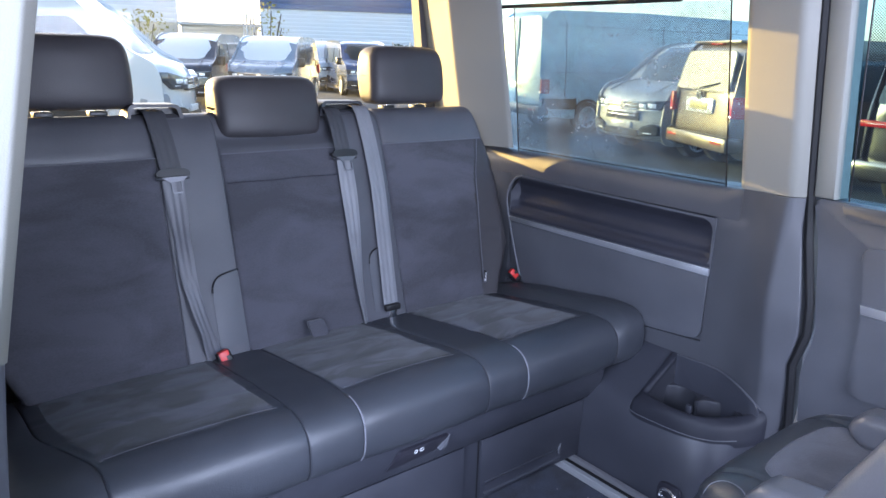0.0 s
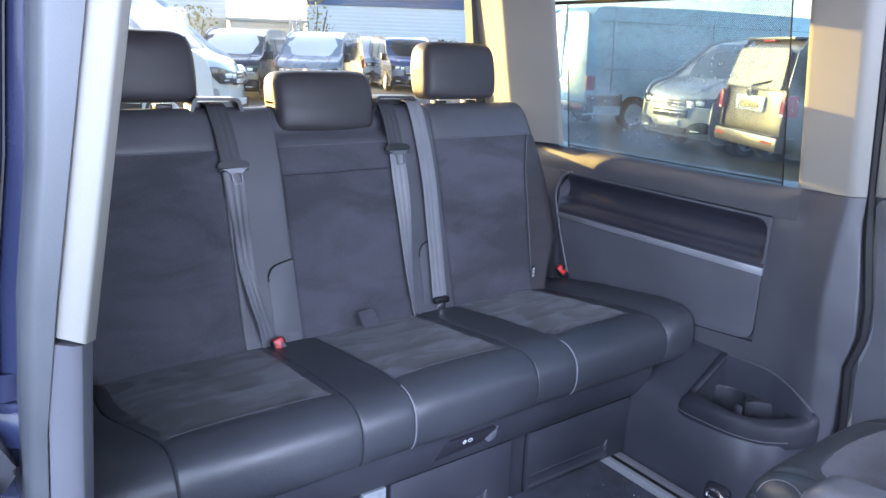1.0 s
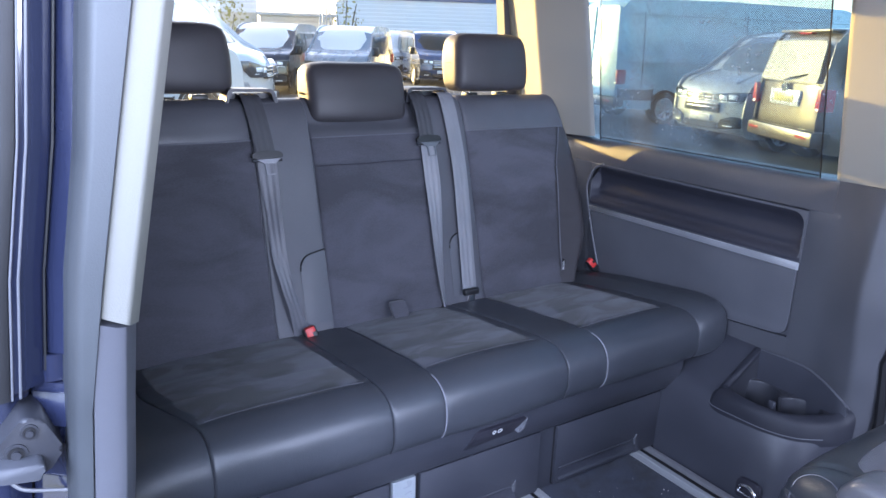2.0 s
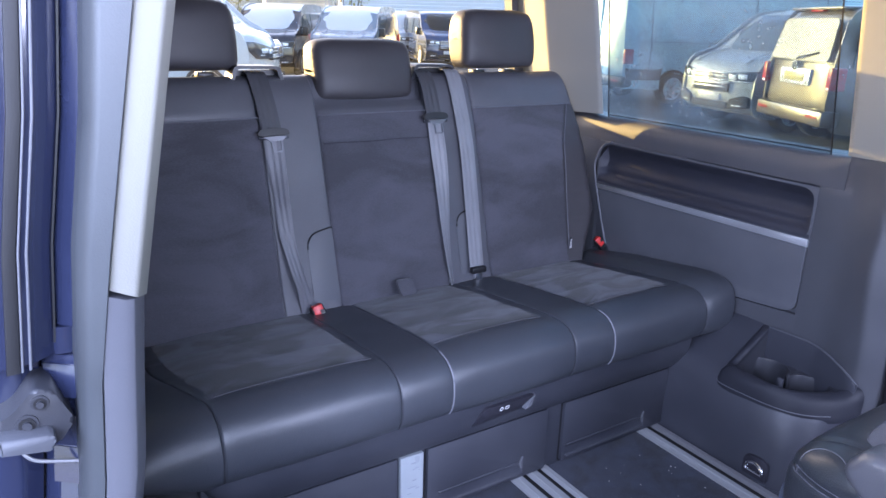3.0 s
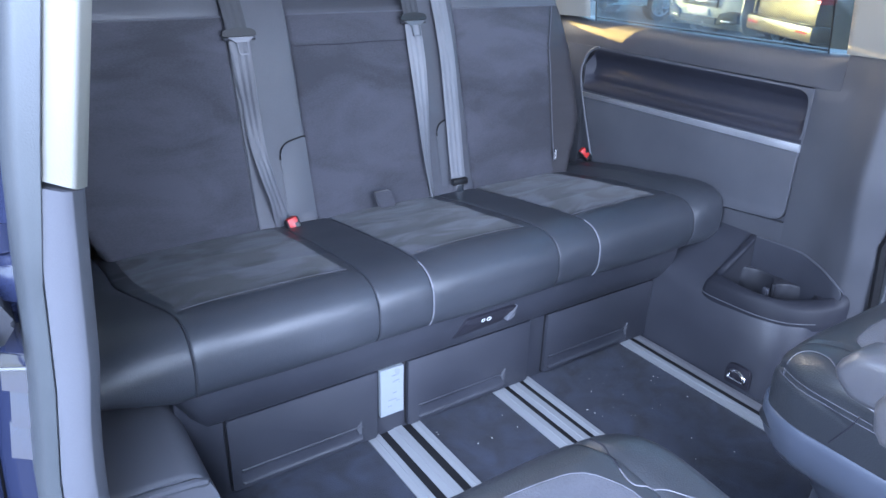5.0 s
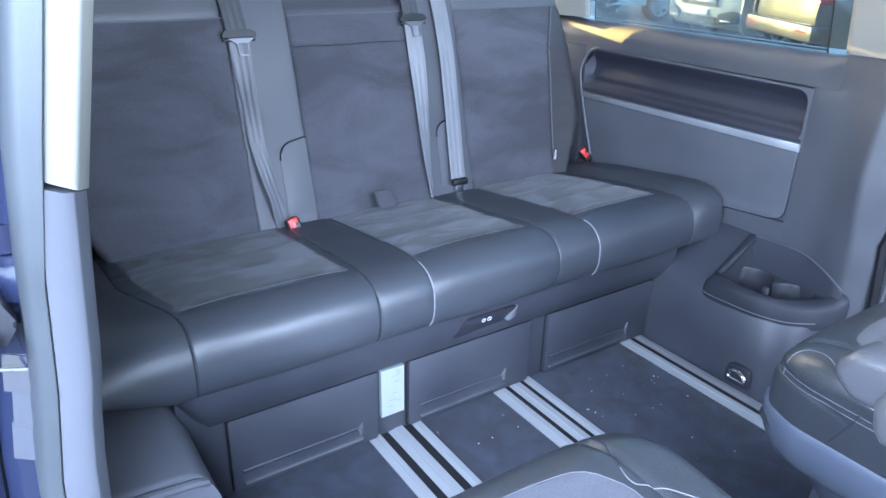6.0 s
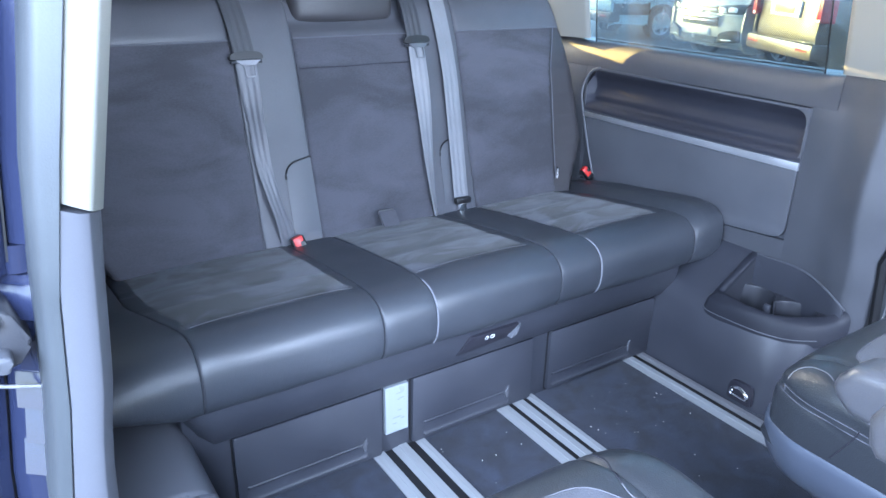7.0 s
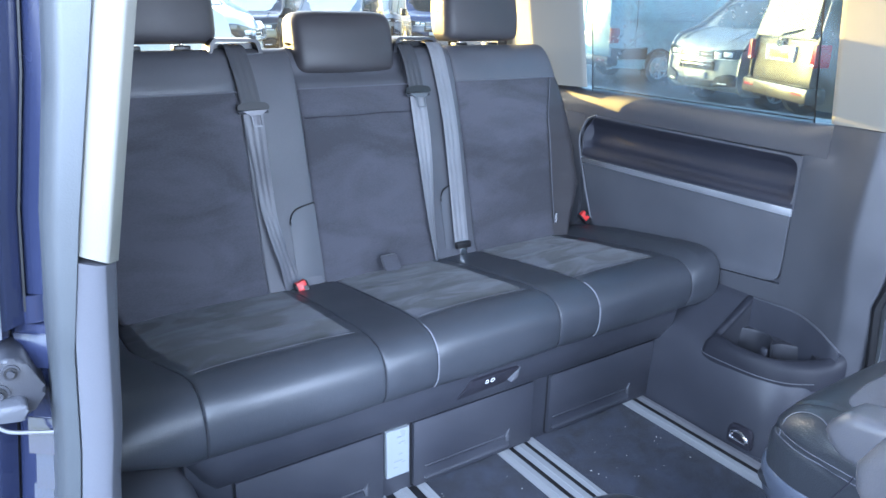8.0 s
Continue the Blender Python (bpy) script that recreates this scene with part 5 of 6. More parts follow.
# ---- swivel chairs turned to the bench ----
def swivel_chair(cx, yf, zt, hw, turn, crease, seams, arms, label):
    c = thing("swivel_chair", (cx, yf - 0.25, 0.0), label, "chair", "swivel chairs")
    prof = [(-0.012, zt - 0.172), (-0.003, zt - 0.140), (-0.001, zt - 0.075), (-0.014, zt - 0.035), (-0.050, zt - 0.010), (-0.11, zt), (-0.25, zt - 0.012), (-0.42, zt - 0.035), (-0.50, zt - 0.05),
            (-0.52, zt - 0.10), (-0.50, zt - 0.172), (-0.25, zt - 0.178)]

    def corner(u):
        return 0.014 * max(0.0, (abs(u) - 0.30) / 0.70) ** 2 + turn * max(0.0, (abs(u) - 0.78) / 0.22) ** 2

    def inset(x):
        return 0.074 + 0.010 * (x / 0.1) ** 2 + 0.055 * max(0.0, (abs(x) - 0.1) / 0.053) ** 3

    def f(v):
        u = v.x / hw
        drop = 0.010 * max(0.0, (abs(u) - 0.62) / 0.38) ** 1.5 * min(1.0, max(0.0, (v.z - zt + 0.10) / 0.07))
        if v.y > -0.30:
            v.y -= corner(u) * (1 + v.y / 0.30)
        if v.z > zt - 0.06:
            v.z += 0.006 * math.exp(-((abs(u) - 0.80) / 0.13) ** 2) * min(1, max(0, (-v.y - 0.03) / 0.1))
            v.z -= 0.006 * math.exp(-((abs(u) - 0.66) / 0.02) ** 2)
        v.z -= drop
        pinch = math.exp(-((v.z - zt + 0.058) / 0.007) ** 2)
        v.x -= 0.0035 * pinch * max(-1.0, min(1.0, u * 1.6))
        v.y -= 0.0035 * pinch if v.y > -0.1 else 0.0
        return v + Vector((cx, yf, 0))

    bm = bmesh.new()
    pad(bm, -hw, hw, prof, 0.030, 70, 170, f, bulge=0.004)
    skin = BVHTree.FromBMesh(bm)

    def laid(p, way, lift=0.0006):
        """The point where a ray from p first meets the cushion, a little proud of it."""
        hit = skin.ray_cast(Vector(p), Vector(way))
        return hit[0] + hit[1].normalized() * lift * (1 if hit[1].dot(Vector(way)) < 0 else -1) if hit[0] else None

    def along(pts):
        return spline([p for p in pts if p], 60)
    ob = part("cushion", bm, [LEATHER_CHAIR, SUEDE_CHAIR], c)
    paint(ob, lambda p, n: 1 if n.z > 0.5 and abs(p.x - cx) < 0.153 and p.y < yf - inset(p.x - cx) else 0)
    down = (0, 0, -1)
    for s in (-1, 1):
        fine = spline([(cx + s * dx, yf + dy, 0) for dx, dy in seams], 30)
        part("piping", tube(bmesh.new(), along([laid((p.x, p.y, 1.0), down) for p in fine]), 0.0011, 6), PIPING_DULL, c, "pale piping")
        if crease:
            fine = spline([(cx + s * dx, yf + dy, 0) for dx, dy in crease], 20)
            part("seam", tube(bmesh.new(), along([laid((p.x, p.y, 1.0), down, 0.0) for p in fine]), 0.0014, 6), LEATHER_DARK, c, "dark seam")
        for dz in (0.053, 0.063):
            z = zt - dz
            pts = [laid((cx + s * hw * k, yf + 0.5, z), (0, -1, 0)) for k in (0.0, 0.15, 0.3, 0.45, 0.6, 0.72, 0.82, 0.9)]
            pts += [laid((cx + s * (hw + 0.5), yf + y, z - 0.03 * max(0.0, -y - 0.12)), (-s, 0, 0)) for y in (-0.035, -0.06, -0.09, -0.12, -0.16, -0.20, -0.26, -0.33, -0.40)]
            part("stitching", tube(bmesh.new(), along(pts), 0.0009, 5), STITCH, c, "grey double stitching")
        pts = [laid((cx + s * (hw + 0.5), yf + y, zt + z), (-s, 0, 0)) for y, z in ((-0.170, -0.052), (-0.166, -0.066), (-0.158, -0.084), (-0.148, -0.104), (-0.140, -0.120))]
        part("seam", tube(bmesh.new(), along(pts), 0.0014, 6), LEATHER_DARK, c, "dark seam")
    edge = [(x, -inset(x)) for x in (0.0, 0.04, 0.08, 0.11, 0.13, 0.145, 0.152)] + [(0.153, -0.25), (0.153, -0.40)]
    pts = [(cx - x, yf + y, 0) for x, y in edge[::-1]] + [(cx + x, yf + y, 0) for x, y in edge[1:]]
    part("stitching", tube(bmesh.new(), along([laid((p.x, p.y, 1.0), down) for p in spline(pts, 60)]), 0.0009, 5), STITCH, c, "grey piping round the suede")
    # plastic shell under the cushion, then the plinth on the rails
    for nm, levels in (("shell", ((zt - 0.29, 0.66), (zt - 0.25, 0.74), (zt - 0.222, 0.86), (zt - 0.205, 0.945), (zt - 0.185, 0.985), (zt - 0.160, 1.002), (zt - 0.142, 1.006), (zt - 0.131, 1.002), (zt - 0.127, 0.99), (zt - 0.129, 0.97), (zt - 0.135, 0.93))),
                       ("plinth", ((0.008, 0.66), (0.012, 0.67), (zt - 0.305, 0.64), (zt - 0.30, 0.63)))):
        o = round_poly([(-hw - 0.010, -0.25), (hw + 0.010, -0.25), (hw + 0.010, 0.195), (0.185, 0.264), (-0.185, 0.264), (-hw - 0.010, 0.195)], [0.05, 0.05, 0.07, 0.09, 0.09, 0.07], 8)
        bm = bmesh.new()
        rows = [[bm.verts.new((cx + p.x * k * 0.98, yf - 0.25 + p.y * k * 0.985, z)) for p in o] for z, k in levels]
        for r0, r1 in zip(rows, rows[1:]):
            for i in range(len(o)):
                bm.faces.new((r0[i], r0[(i + 1) % len(o)], r1[(i + 1) % len(o)], r1[i]))
        bm.faces.new(rows[0]), bm.faces.new(rows[-1][::-1])
        part(nm, bm, SHELL, c, "slate moulded plastic " + nm)
    bm = bmesh.new()
    tube(bm, [(cx - 0.12, yf - 0.048, zt - 0.262), (cx + 0.12, yf - 0.048, zt - 0.262)], 0.008, 8)
    part("front_bar", bm, PLASTIC, c)
    # backrest with the armrests hung on its sides
    bm = bmesh.new()
    pad(bm, cx - 0.24, cx + 0.24, [(yf - 0.47, zt - 0.03), (yf - 0.50, zt + 0.20), (yf - 0.56, zt + 0.50), (yf - 0.60, zt + 0.57), (yf - 0.66, zt + 0.54), (yf - 0.64, zt + 0.30), (yf - 0.58, zt - 0.02)], 0.04, 14, 60)
    part("backrest", bm, LEATHER_CHAIR, c)
    for dx, tip, base, half in arms:
        bm = bmesh.new()
        ax = cx + dx
        a, b = Vector((tip[0], tip[1], 0)), Vector((base[0], base[1], 0))
        d = (b - a).normalized()
        n = Vector((-d.y, d.x, 0)) * half
        prof = [a - d * half * 0.2, a + d * half * 0.35 + n * 0.75, a + d * half * 1.6 + n, b + n, b + d * half, b - n, a + d * half * 1.6 - n, a + d * half * 0.35 - n * 0.75]
        pad(bm, ax - 0.036, ax + 0.036, [(p.x, p.y) for p in prof], 0.018, 8, 60)
        am = part("armrest", bm, LEATHER_ARM_LIT, c, "padded leather armrest")
        bm = bmesh.new()
        for q in (-1, 1):
            tube(bm, [(ax + q * 0.026, p.x, p.y) for p in spline([a + d * half * 0.3 + n * 0.6, a + d * half * 1.6 + n * 1.02, a.lerp(b, 0.5) + n * 1.02, b + n], 16)], 0.0014, 5)
        part("stitching", bm, PIPING, am, "pale double stitching")
    return c


swivel_chair(-0.512, -0.652, 0.515, 0.270, 0.026, ((0.191, -0.040), (0.189, -0.050), (0.186, -0.064), (0.181, -0.078), (0.165, -0.113)), ((0.165, -0.113), (0.160, -0.130), (0.162, -0.143), (0.175, -0.151), (0.187, -0.166), (0.197, -0.182), (0.220, -0.215)), ((-0.232, (-0.842, 0.568), (-1.20, 0.60), 0.032), (0.288, (-0.985, 0.665), (-1.165, 1.02), 0.032)), "black leather swivel chair turned to the bench, by the door")
swivel_chair(0.325, -0.666, 0.515, 0.235, 0.046, (), ((0.213, -0.036), (0.200, -0.042), (0.194, -0.062), (0.204, -0.094), (0.220, -0.118)), ((-0.290, (-0.824, 0.566), (-1.20, 0.60), 0.040), (0.125, (-0.800, 0.540), (-1.20, 0.575), 0.034)), "black leather swivel chair turned to the bench, by the console")


# crumbs on the carpet
rng = random.Random(4)
bm = bmesh.new()
for k in range(34):
    if k < 24:
        x, y = rng.uniform(0.24, 0.54), -0.08 - abs(rng.gauss(0, 0.16))
    else:
        x, y = rng.uniform(-0.14, 0.07), rng.uniform(-0.35, -0.03)
    s = rng.uniform(0.0005, 0.0013)
    m = Matrix.Translation((x, y, 0.001)) @ Matrix.Rotation(rng.uniform(0, 6), 4, "Z") @ Matrix.Diagonal((s * rng.uniform(0.8, 3.0), s, s, 1))
    bmesh.ops.create_icosphere(bm, subdivisions=1, radius=1, matrix=m)
solid("crumbs", bm, DUST, "pale crumbs scattered on the black carpet", "crumbs", kind="stuff")

# ---- outside ----
GROUND = -0.45
ASPHALT = material("dark damp asphalt", (0.050, 0.056, 0.064), 0.8, 0, 0.45, 1.6, 60, 0.15, 0.1, spec=0.2)
WHITE_PAINT = material("white vehicle paint", (0.42, 0.45, 0.47), 0.25, 0, 0.04, 2, 200, 0.0, coat=0.8)
PALE_PAINT = material("pale grey-blue vehicle paint", (0.36, 0.50, 0.55), 0.35, 0, 0.08, 2, 200, 0.0, coat=0.6)
SILVER_PAINT = material("silver vehicle paint", (0.29, 0.30, 0.30), 0.36, 0.15, 0.06, 2, 200, 0.0, coat=0.5)
GRAPHITE_PAINT = material("graphite vehicle paint", (0.105, 0.082, 0.062), 0.36, 0.25, 0.10, 2, 200, 0.0, coat=0.5, spec=0.5)
BLACK_PAINT = material("black vehicle paint", (0.018, 0.018, 0.024), 0.2, 0.1, 0.08, 2, 200, 0.0, coat=0.8)
NAVY_PAINT = material("navy vehicle paint", (0.02, 0.045, 0.11), 0.2, 0.2, 0.08, 2, 200, 0.0, coat=0.8)
GREYBLUE_PAINT = material("grey-blue vehicle paint", (0.16, 0.20, 0.235), 0.25, 0.2, 0.06, 2, 200, 0.0, coat=0.8)
DARK_GLASS = material("dark vehicle glass", (0.03, 0.045, 0.05), 0.10, 0, 0.05, 2, 200, 0.0, spec=0.4)
# Pale base colour holds the sky that this windscreen would mirror.
SKY_SCREEN = material("windscreen with pale mirrored sky in its colour", (0.42, 0.47, 0.48), 0.25, 0, 0.15, 3, 60, 0.0, coat=0.6)
# Cream base colour imitates the bright reflection on the rear window.
CREAM_GLARE = material("rear window with cream glare in its colour", (0.20, 0.19, 0.165), 0.4, 0, 0.10, 3, 60, 0.05)
# White stands in for sky mirrored in windscreens; on roofs it is frost.
FROST_SKY = material("white of frost and mirrored sky", (0.90, 0.90, 0.90), 0.8, 0, 0.06, 3, 60, 0.1)
LAMP_CLEAR = material("dark headlamp glass", (0.05, 0.06, 0.07), 0.08, 0.0, 0.1, 20, 200, 0.0, coat=1.0)
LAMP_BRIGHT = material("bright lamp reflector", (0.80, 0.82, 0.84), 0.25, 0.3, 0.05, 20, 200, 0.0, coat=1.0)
BUMPER_GREY = material("grey unpainted bumper plastic", (0.16, 0.19, 0.22), 0.6, 0, 0.1, 4, 200, 0.1)
# The reflection's blue-grey is part of the base colour.
BLUE_SKY_SCREEN = material("windscreen with blue-grey reflection in its colour", (0.10, 0.15, 0.19), 0.12, 0, 0.15, 3, 60, 0.0, coat=0.6)
LAMP_RED = material("red tail lamp", (0.34, 0.004, 0.010), 0.3, 0, 0.1, 20, 200, 0.0, spec=0.2)
TYRE = material("tyre rubber", (0.014, 0.017, 0.021), 0.85, 0, 0.15, 10, 200, 0.2)
RIM = material("alloy rim", (0.45, 0.46, 0.48), 0.35, 0.8, 0.1, 10, 200, 0.0)
PLATE_YELLOW = material("yellow plate", (0.42, 0.35, 0.10), 0.4, 0, 0.03, 10, 200, 0.0)
PLATE_WHITE = material("white plate", (0.5, 0.5, 0.5), 0.4, 0, 0.03, 10, 200, 0.0)
CLADDING = material("white metal cladding", (0.66, 0.68, 0.70), 0.5, 0.0, 0.06, 0.3, 30, 0.05)
CLADDING_BLUE = material("blue metal cladding", (0.07, 0.11, 0.22), 0.5, 0.0, 0.08, 0.3, 30, 0.05)
CLADDING_CREAM = material("cream rendered wall", (0.60, 0.55, 0.46), 0.8, 0.0, 0.08, 0.3, 30, 0.1)
LEAF = material("yellowing leaves", (0.30, 0.26, 0.06), 0.7, 0, 0.4, 2, 60, 0.1)
BARK = material("grey bark", (0.10, 0.085, 0.07), 0.9, 0, 0.3, 5, 60, 0.4)
STEEL = material("galvanised steel", (0.42, 0.43, 0.44), 0.5, 0.6, 0.1, 4, 60, 0.05)
HEDGE = material("dull hedge green", (0.05, 0.07, 0.035), 0.9, 0, 0.5, 1.5, 20, 0.5)

bm = bmesh.new()
bmesh.ops.create_grid(bm, x_segments=40, y_segments=40, size=900)
for v in bm.verts:
    v.co.z = GROUND
solid("ground", bm, ASPHALT, "dark asphalt of the vehicle yard", "ground", kind="structure", smooth=0)

VAN = dict(length=4.90, width=1.90, side=[(-2.38, 0.34), (-2.45, 0.60), (-2.42, 1.15), (-2.30, 1.80), (-2.16, 1.95), (-1.0, 1.985), (0.50, 1.965), (0.98, 1.88), (1.70, 1.25), (2.26, 1.11), (2.42, 0.95), (2.46, 0.50), (2.38, 0.26), (1.2, 0.24), (-1.3, 0.24)],
           screen=((1.02, 1.84), (1.70, 1.25)), belt=1.10, glass=[(-2.20, 1.12), (-2.12, 1.72), (0.62, 1.74), (1.02, 1.66), (1.48, 1.16)], axles=(-1.48, 1.53), roof=1.98)
BIG = dict(length=6.00, width=2.05, side=[(-2.95, 0.42), (-3.0, 0.70), (-3.0, 1.40), (-2.95, 2.40), (-2.80, 2.58), (-1.0, 2.63), (0.75, 2.60), (1.12, 2.48), (1.46, 2.16), (2.26, 1.42), (2.76, 1.27), (2.95, 1.06), (3.0, 0.50), (2.92, 0.30), (1.6, 0.28), (-1.6, 0.30)],
           screen=((1.46, 2.13), (2.22, 1.46)), belt=1.25, glass=[(0.62, 1.30), (0.64, 2.02), (1.30, 2.04), (1.98, 1.34)], axles=(-1.75, 1.92), roof=2.60)

LONG = dict(BIG, length=8.40, side=[(x + (1.8 if x > 0.5 else -0.6 if x < -1.5 else 0.0) - 0.6, z) for x, z in BIG["side"]], screen=((2.66, 2.13), (3.42, 1.46)), glass=[(x + 1.2, z) for x, z in BIG["glass"]], axles=(-2.95, 3.12))


def vehicle(kind, name, label, paint_mat, x, y, az, screen_mat, group="", big_glass=True, tail="upright", plate=None):
    """A parked van; az: degrees clockwise from +y in which its nose points. Built at the origin with its nose along +x."""
    t = thing(name, (0, 0, 0), label, "van", group)
    W = kind["width"] / 2

    def squeeze(bm):
        for v in bm.verts:
            k = max(0.0, (v.co.z - kind["belt"]) / (kind["roof"] - kind["belt"]))
            nose = max(0.0, (abs(v.co.x) - kind["length"] / 2 + 0.55) / 0.55)
            v.co.y *= (1 - 0.13 * k ** 1.2) * (1 - 0.10 * nose ** 2)
        return bm
    bm = bmesh.new()
    prof = round_poly(kind["side"], 0.12, 4)
    prism(bm, prof, "y", -W, W)
    for k in range(1, 8):
        bmesh.ops.bisect_plane(bm, geom=bm.verts[:] + bm.edges[:] + bm.faces[:], plane_co=(0, -W + 2 * W * k / 8, 0), plane_no=(0, 1, 0))
    for v in bm.verts:
        q = abs(v.co.y) / W
        n = max(0.0, (v.co.x - kind["length"] / 2 + 0.6) / 0.6)
        v.co.x -= (0.32 if kind is BIG else 0.16) * n * q ** 3
        if v.co.x < -kind["length"] / 2 + 0.5:
            v.co.x += 0.06 * q ** 4
        if v.co.z > kind["roof"] - 0.25:
            v.co.z -= 0.05 * q ** 4
    bmesh.ops.bevel(bm, geom=[e for e in bm.edges if e.is_boundary is False and abs(abs(e.verts[0].co.y) - W) < 0.001 and abs(abs(e.verts[1].co.y) - W) < 0.001 and len(e.link_faces) == 2 and e.calc_face_angle(0) > 1.0], offset=0.05, segments=3, affect="EDGES")
    body = part("body", squeeze(bm), [paint_mat, FROST_SKY], t, smooth=50)
    if screen_mat is FROST_SKY:
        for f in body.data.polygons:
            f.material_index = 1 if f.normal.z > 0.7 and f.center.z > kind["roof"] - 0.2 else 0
    # windscreen
    (xa, za), (xb, zb) = kind["screen"]
    bm = bmesh.new()
    nx, nz = (za - zb), (xb - xa)
    ln = math.hypot(nx, nz)
    nx, nz = nx / ln * 0.022, nz / ln * 0.022
    rows = []
    for k in range(9):
        q = -1 + k / 4
        rows.append([bm.verts.new((xx + nx - 0.10 * abs(q) ** 3, q * W * 0.86, zz + nz)) for xx, zz in ((xa, za), ((xa + xb) / 2 + 0.02, (za + zb) / 2 + 0.02), (xb, zb))])
    for a, b in zip(rows, rows[1:]):
        for i in range(2):
            bm.faces.new((a[i], a[i + 1], b[i + 1], b[i]))
    bmesh.ops.solidify(bm, geom=bm.faces[:], thickness=0.01)
    part("windscreen", squeeze(bm), screen_mat, t, "windscreen coloured white for mirrored sky" if screen_mat is FROST_SKY else "")
    # side windows, split by pillars
    gl = kind["glass"]
    for s in (-1, 1):
        if big_glass and kind is VAN:
            for a, b in ((-2.18, -1.30), (-1.22, 0.02), (0.10, 1.46)):
                pts = [(a, 1.14), (b if b < 1.2 else 1.46, 1.14)] + ([(1.04, 1.62), (0.80, 1.70)] if b > 1.2 else [(b, 1.70)]) + [(a + (0.06 if a < -2 else 0), 1.70)]
                bm = prism(bmesh.new(), round_poly(pts, 0.05, 3), "y", s * (W - 0.03), s * (W + 0.012))
                part("side_window", squeeze(bm), DARK_GLASS, t)
        else:
            bm = prism(bmesh.new(), round_poly(gl if kind in (BIG, LONG) else [(0.10, 1.14), (1.46, 1.14), (1.04, 1.62), (0.10, 1.70)], 0.06, 3), "y", s * (W - 0.03), s * (W + 0.012))
            part("side_window", squeeze(bm), DARK_GLASS, t)
        bm = bmesh.new()
        mx = gl[-1][0] - 0.22
        box(bm, mx - 0.07, mx + 0.08, s * (W + 0.02) - 0.09, s * (W + 0.02) + 0.10, kind["belt"] + 0.0, kind["belt"] + 0.26, 0.04)
        part("mirror", bm, PLASTIC_BLACK, t, "black door mirror")
        # lamps
        L = kind["length"] / 2
        zl = 0.86 if kind is VAN else 1.0

        def wrap(bm, s=s):
            for v in bm.verts:
                v.co.x -= (0.66 if kind is BIG else 0.36) * max(0, (v.co.y / W - 0.45)) ** 1.5
                v.co.y *= s
            return bm
        lamp = [(0.39, zl - 0.09), (0.84, zl - 0.05), (0.92, zl + 0.11), (0.66, zl + 0.09), (0.40, zl + 0.06)] if kind is VAN else [(0.44, zl - 0.13), (0.80, zl - 0.13), (0.94, zl + 0.02), (0.93, zl + 0.17), (0.46, zl + 0.06)]
        hl = part("headlamp", wrap(prism(bmesh.new(), round_poly(lamp, 0.03, 3), "x", L - (0.42 if kind is VAN else 0.62), L + 0.006, 0.008)), LAMP_CLEAR, t, "dark glazed headlamp")
        for ya, yb, z0, z1 in ((0.43, 0.56, -0.045, 0.035), (0.61, 0.75, -0.03, 0.05), (0.42, 0.80, -0.075, -0.058)):
            part("reflector", wrap(box(bmesh.new(), L - 0.06, L + 0.012, ya, yb, zl + z0, zl + z1, 0.006)), LAMP_BRIGHT, hl, "bright reflector")
        bm = prism(bmesh.new(), round_poly([(W * 0.865, 0.85), (W * 0.985, 0.85), (W * 0.978, 1.15), (W * 0.885, 1.15)] if tail == "upright" else [(W * 0.1, 0.975), (W * 0.985, 0.955), (W * 0.975, 1.035), (W * 0.1, 1.015)], 0.03, 3), "x", -L - 0.012, -L + 0.20, 0.006)
        for v in bm.verts:
            v.co.y *= s
        tl = part("tail_lamp", bm, LAMP_RED, t, "red tail lamp")
        if tail == "upright":
            part("reversing_lamp", box(bmesh.new(), -L - 0.015, -L + 0.05, s * W * 0.925 - 0.042, s * W * 0.925 + 0.042, 0.862, 0.895, 0.006), LAMP_BRIGHT, tl, "pale reversing lamp")
        else:
            part("light_line", box(bmesh.new(), -L - 0.016, -L + 0.02, s * W * 0.5 - 0.36, s * W * 0.5 + 0.36, 0.996, 1.003), LAMP_BRIGHT, tl, "pale line in the band")
        for ax in kind["axles"]:
            bm = bmesh.new()
            r = 0.335
            ring = []
            for rr, yy in ((r - 0.11, 0.10), (r - 0.05, 0.115), (r - 0.01, 0.10), (r, 0.07), (r, -0.09), (r - 0.11, -0.11)):
                ring.append([bm.verts.new((ax + rr * math.cos(2 * math.pi * i / 28), s * (W - 0.10 + yy), r + rr * math.sin(2 * math.pi * i / 28))) for i in range(28)])
            for a, b in zip(ring, ring[1:]):
                for i in range(28):
                    bm.faces.new((a[i], a[(i + 1) % 28], b[(i + 1) % 28], b[i]))
            wh = part("wheel", bm, TYRE, t, "black tyre with alloy rim")
            bm = bmesh.new()
            for k in range(5):
                a = 2 * math.pi * k / 5
                m = Matrix.Translation((ax, s * (W - 0.005), r)) @ Matrix.Rotation(a, 4, "Y")
                q = bmesh.ops.create_cube(bm, size=1, matrix=m @ Matrix.Translation((0.11, 0, 0)) @ Matrix.Diagonal((0.24, 0.02, 0.07, 1)))
            tube(bm, [(ax + (r - 0.115) * math.cos(2 * math.pi * i / 28), s * (W - 0.0), r + (r - 0.115) * math.sin(2 * math.pi * i / 28)) for i in range(28)], 0.018, 6, True)
            part("rim", bm, RIM, wh)
            bm = bmesh.new()
            arc = [(ax + 0.40 * math.cos(a), 0.335 + 0.40 * math.sin(a)) for a in (radians(-10 + 10 * i) for i in range(21))]
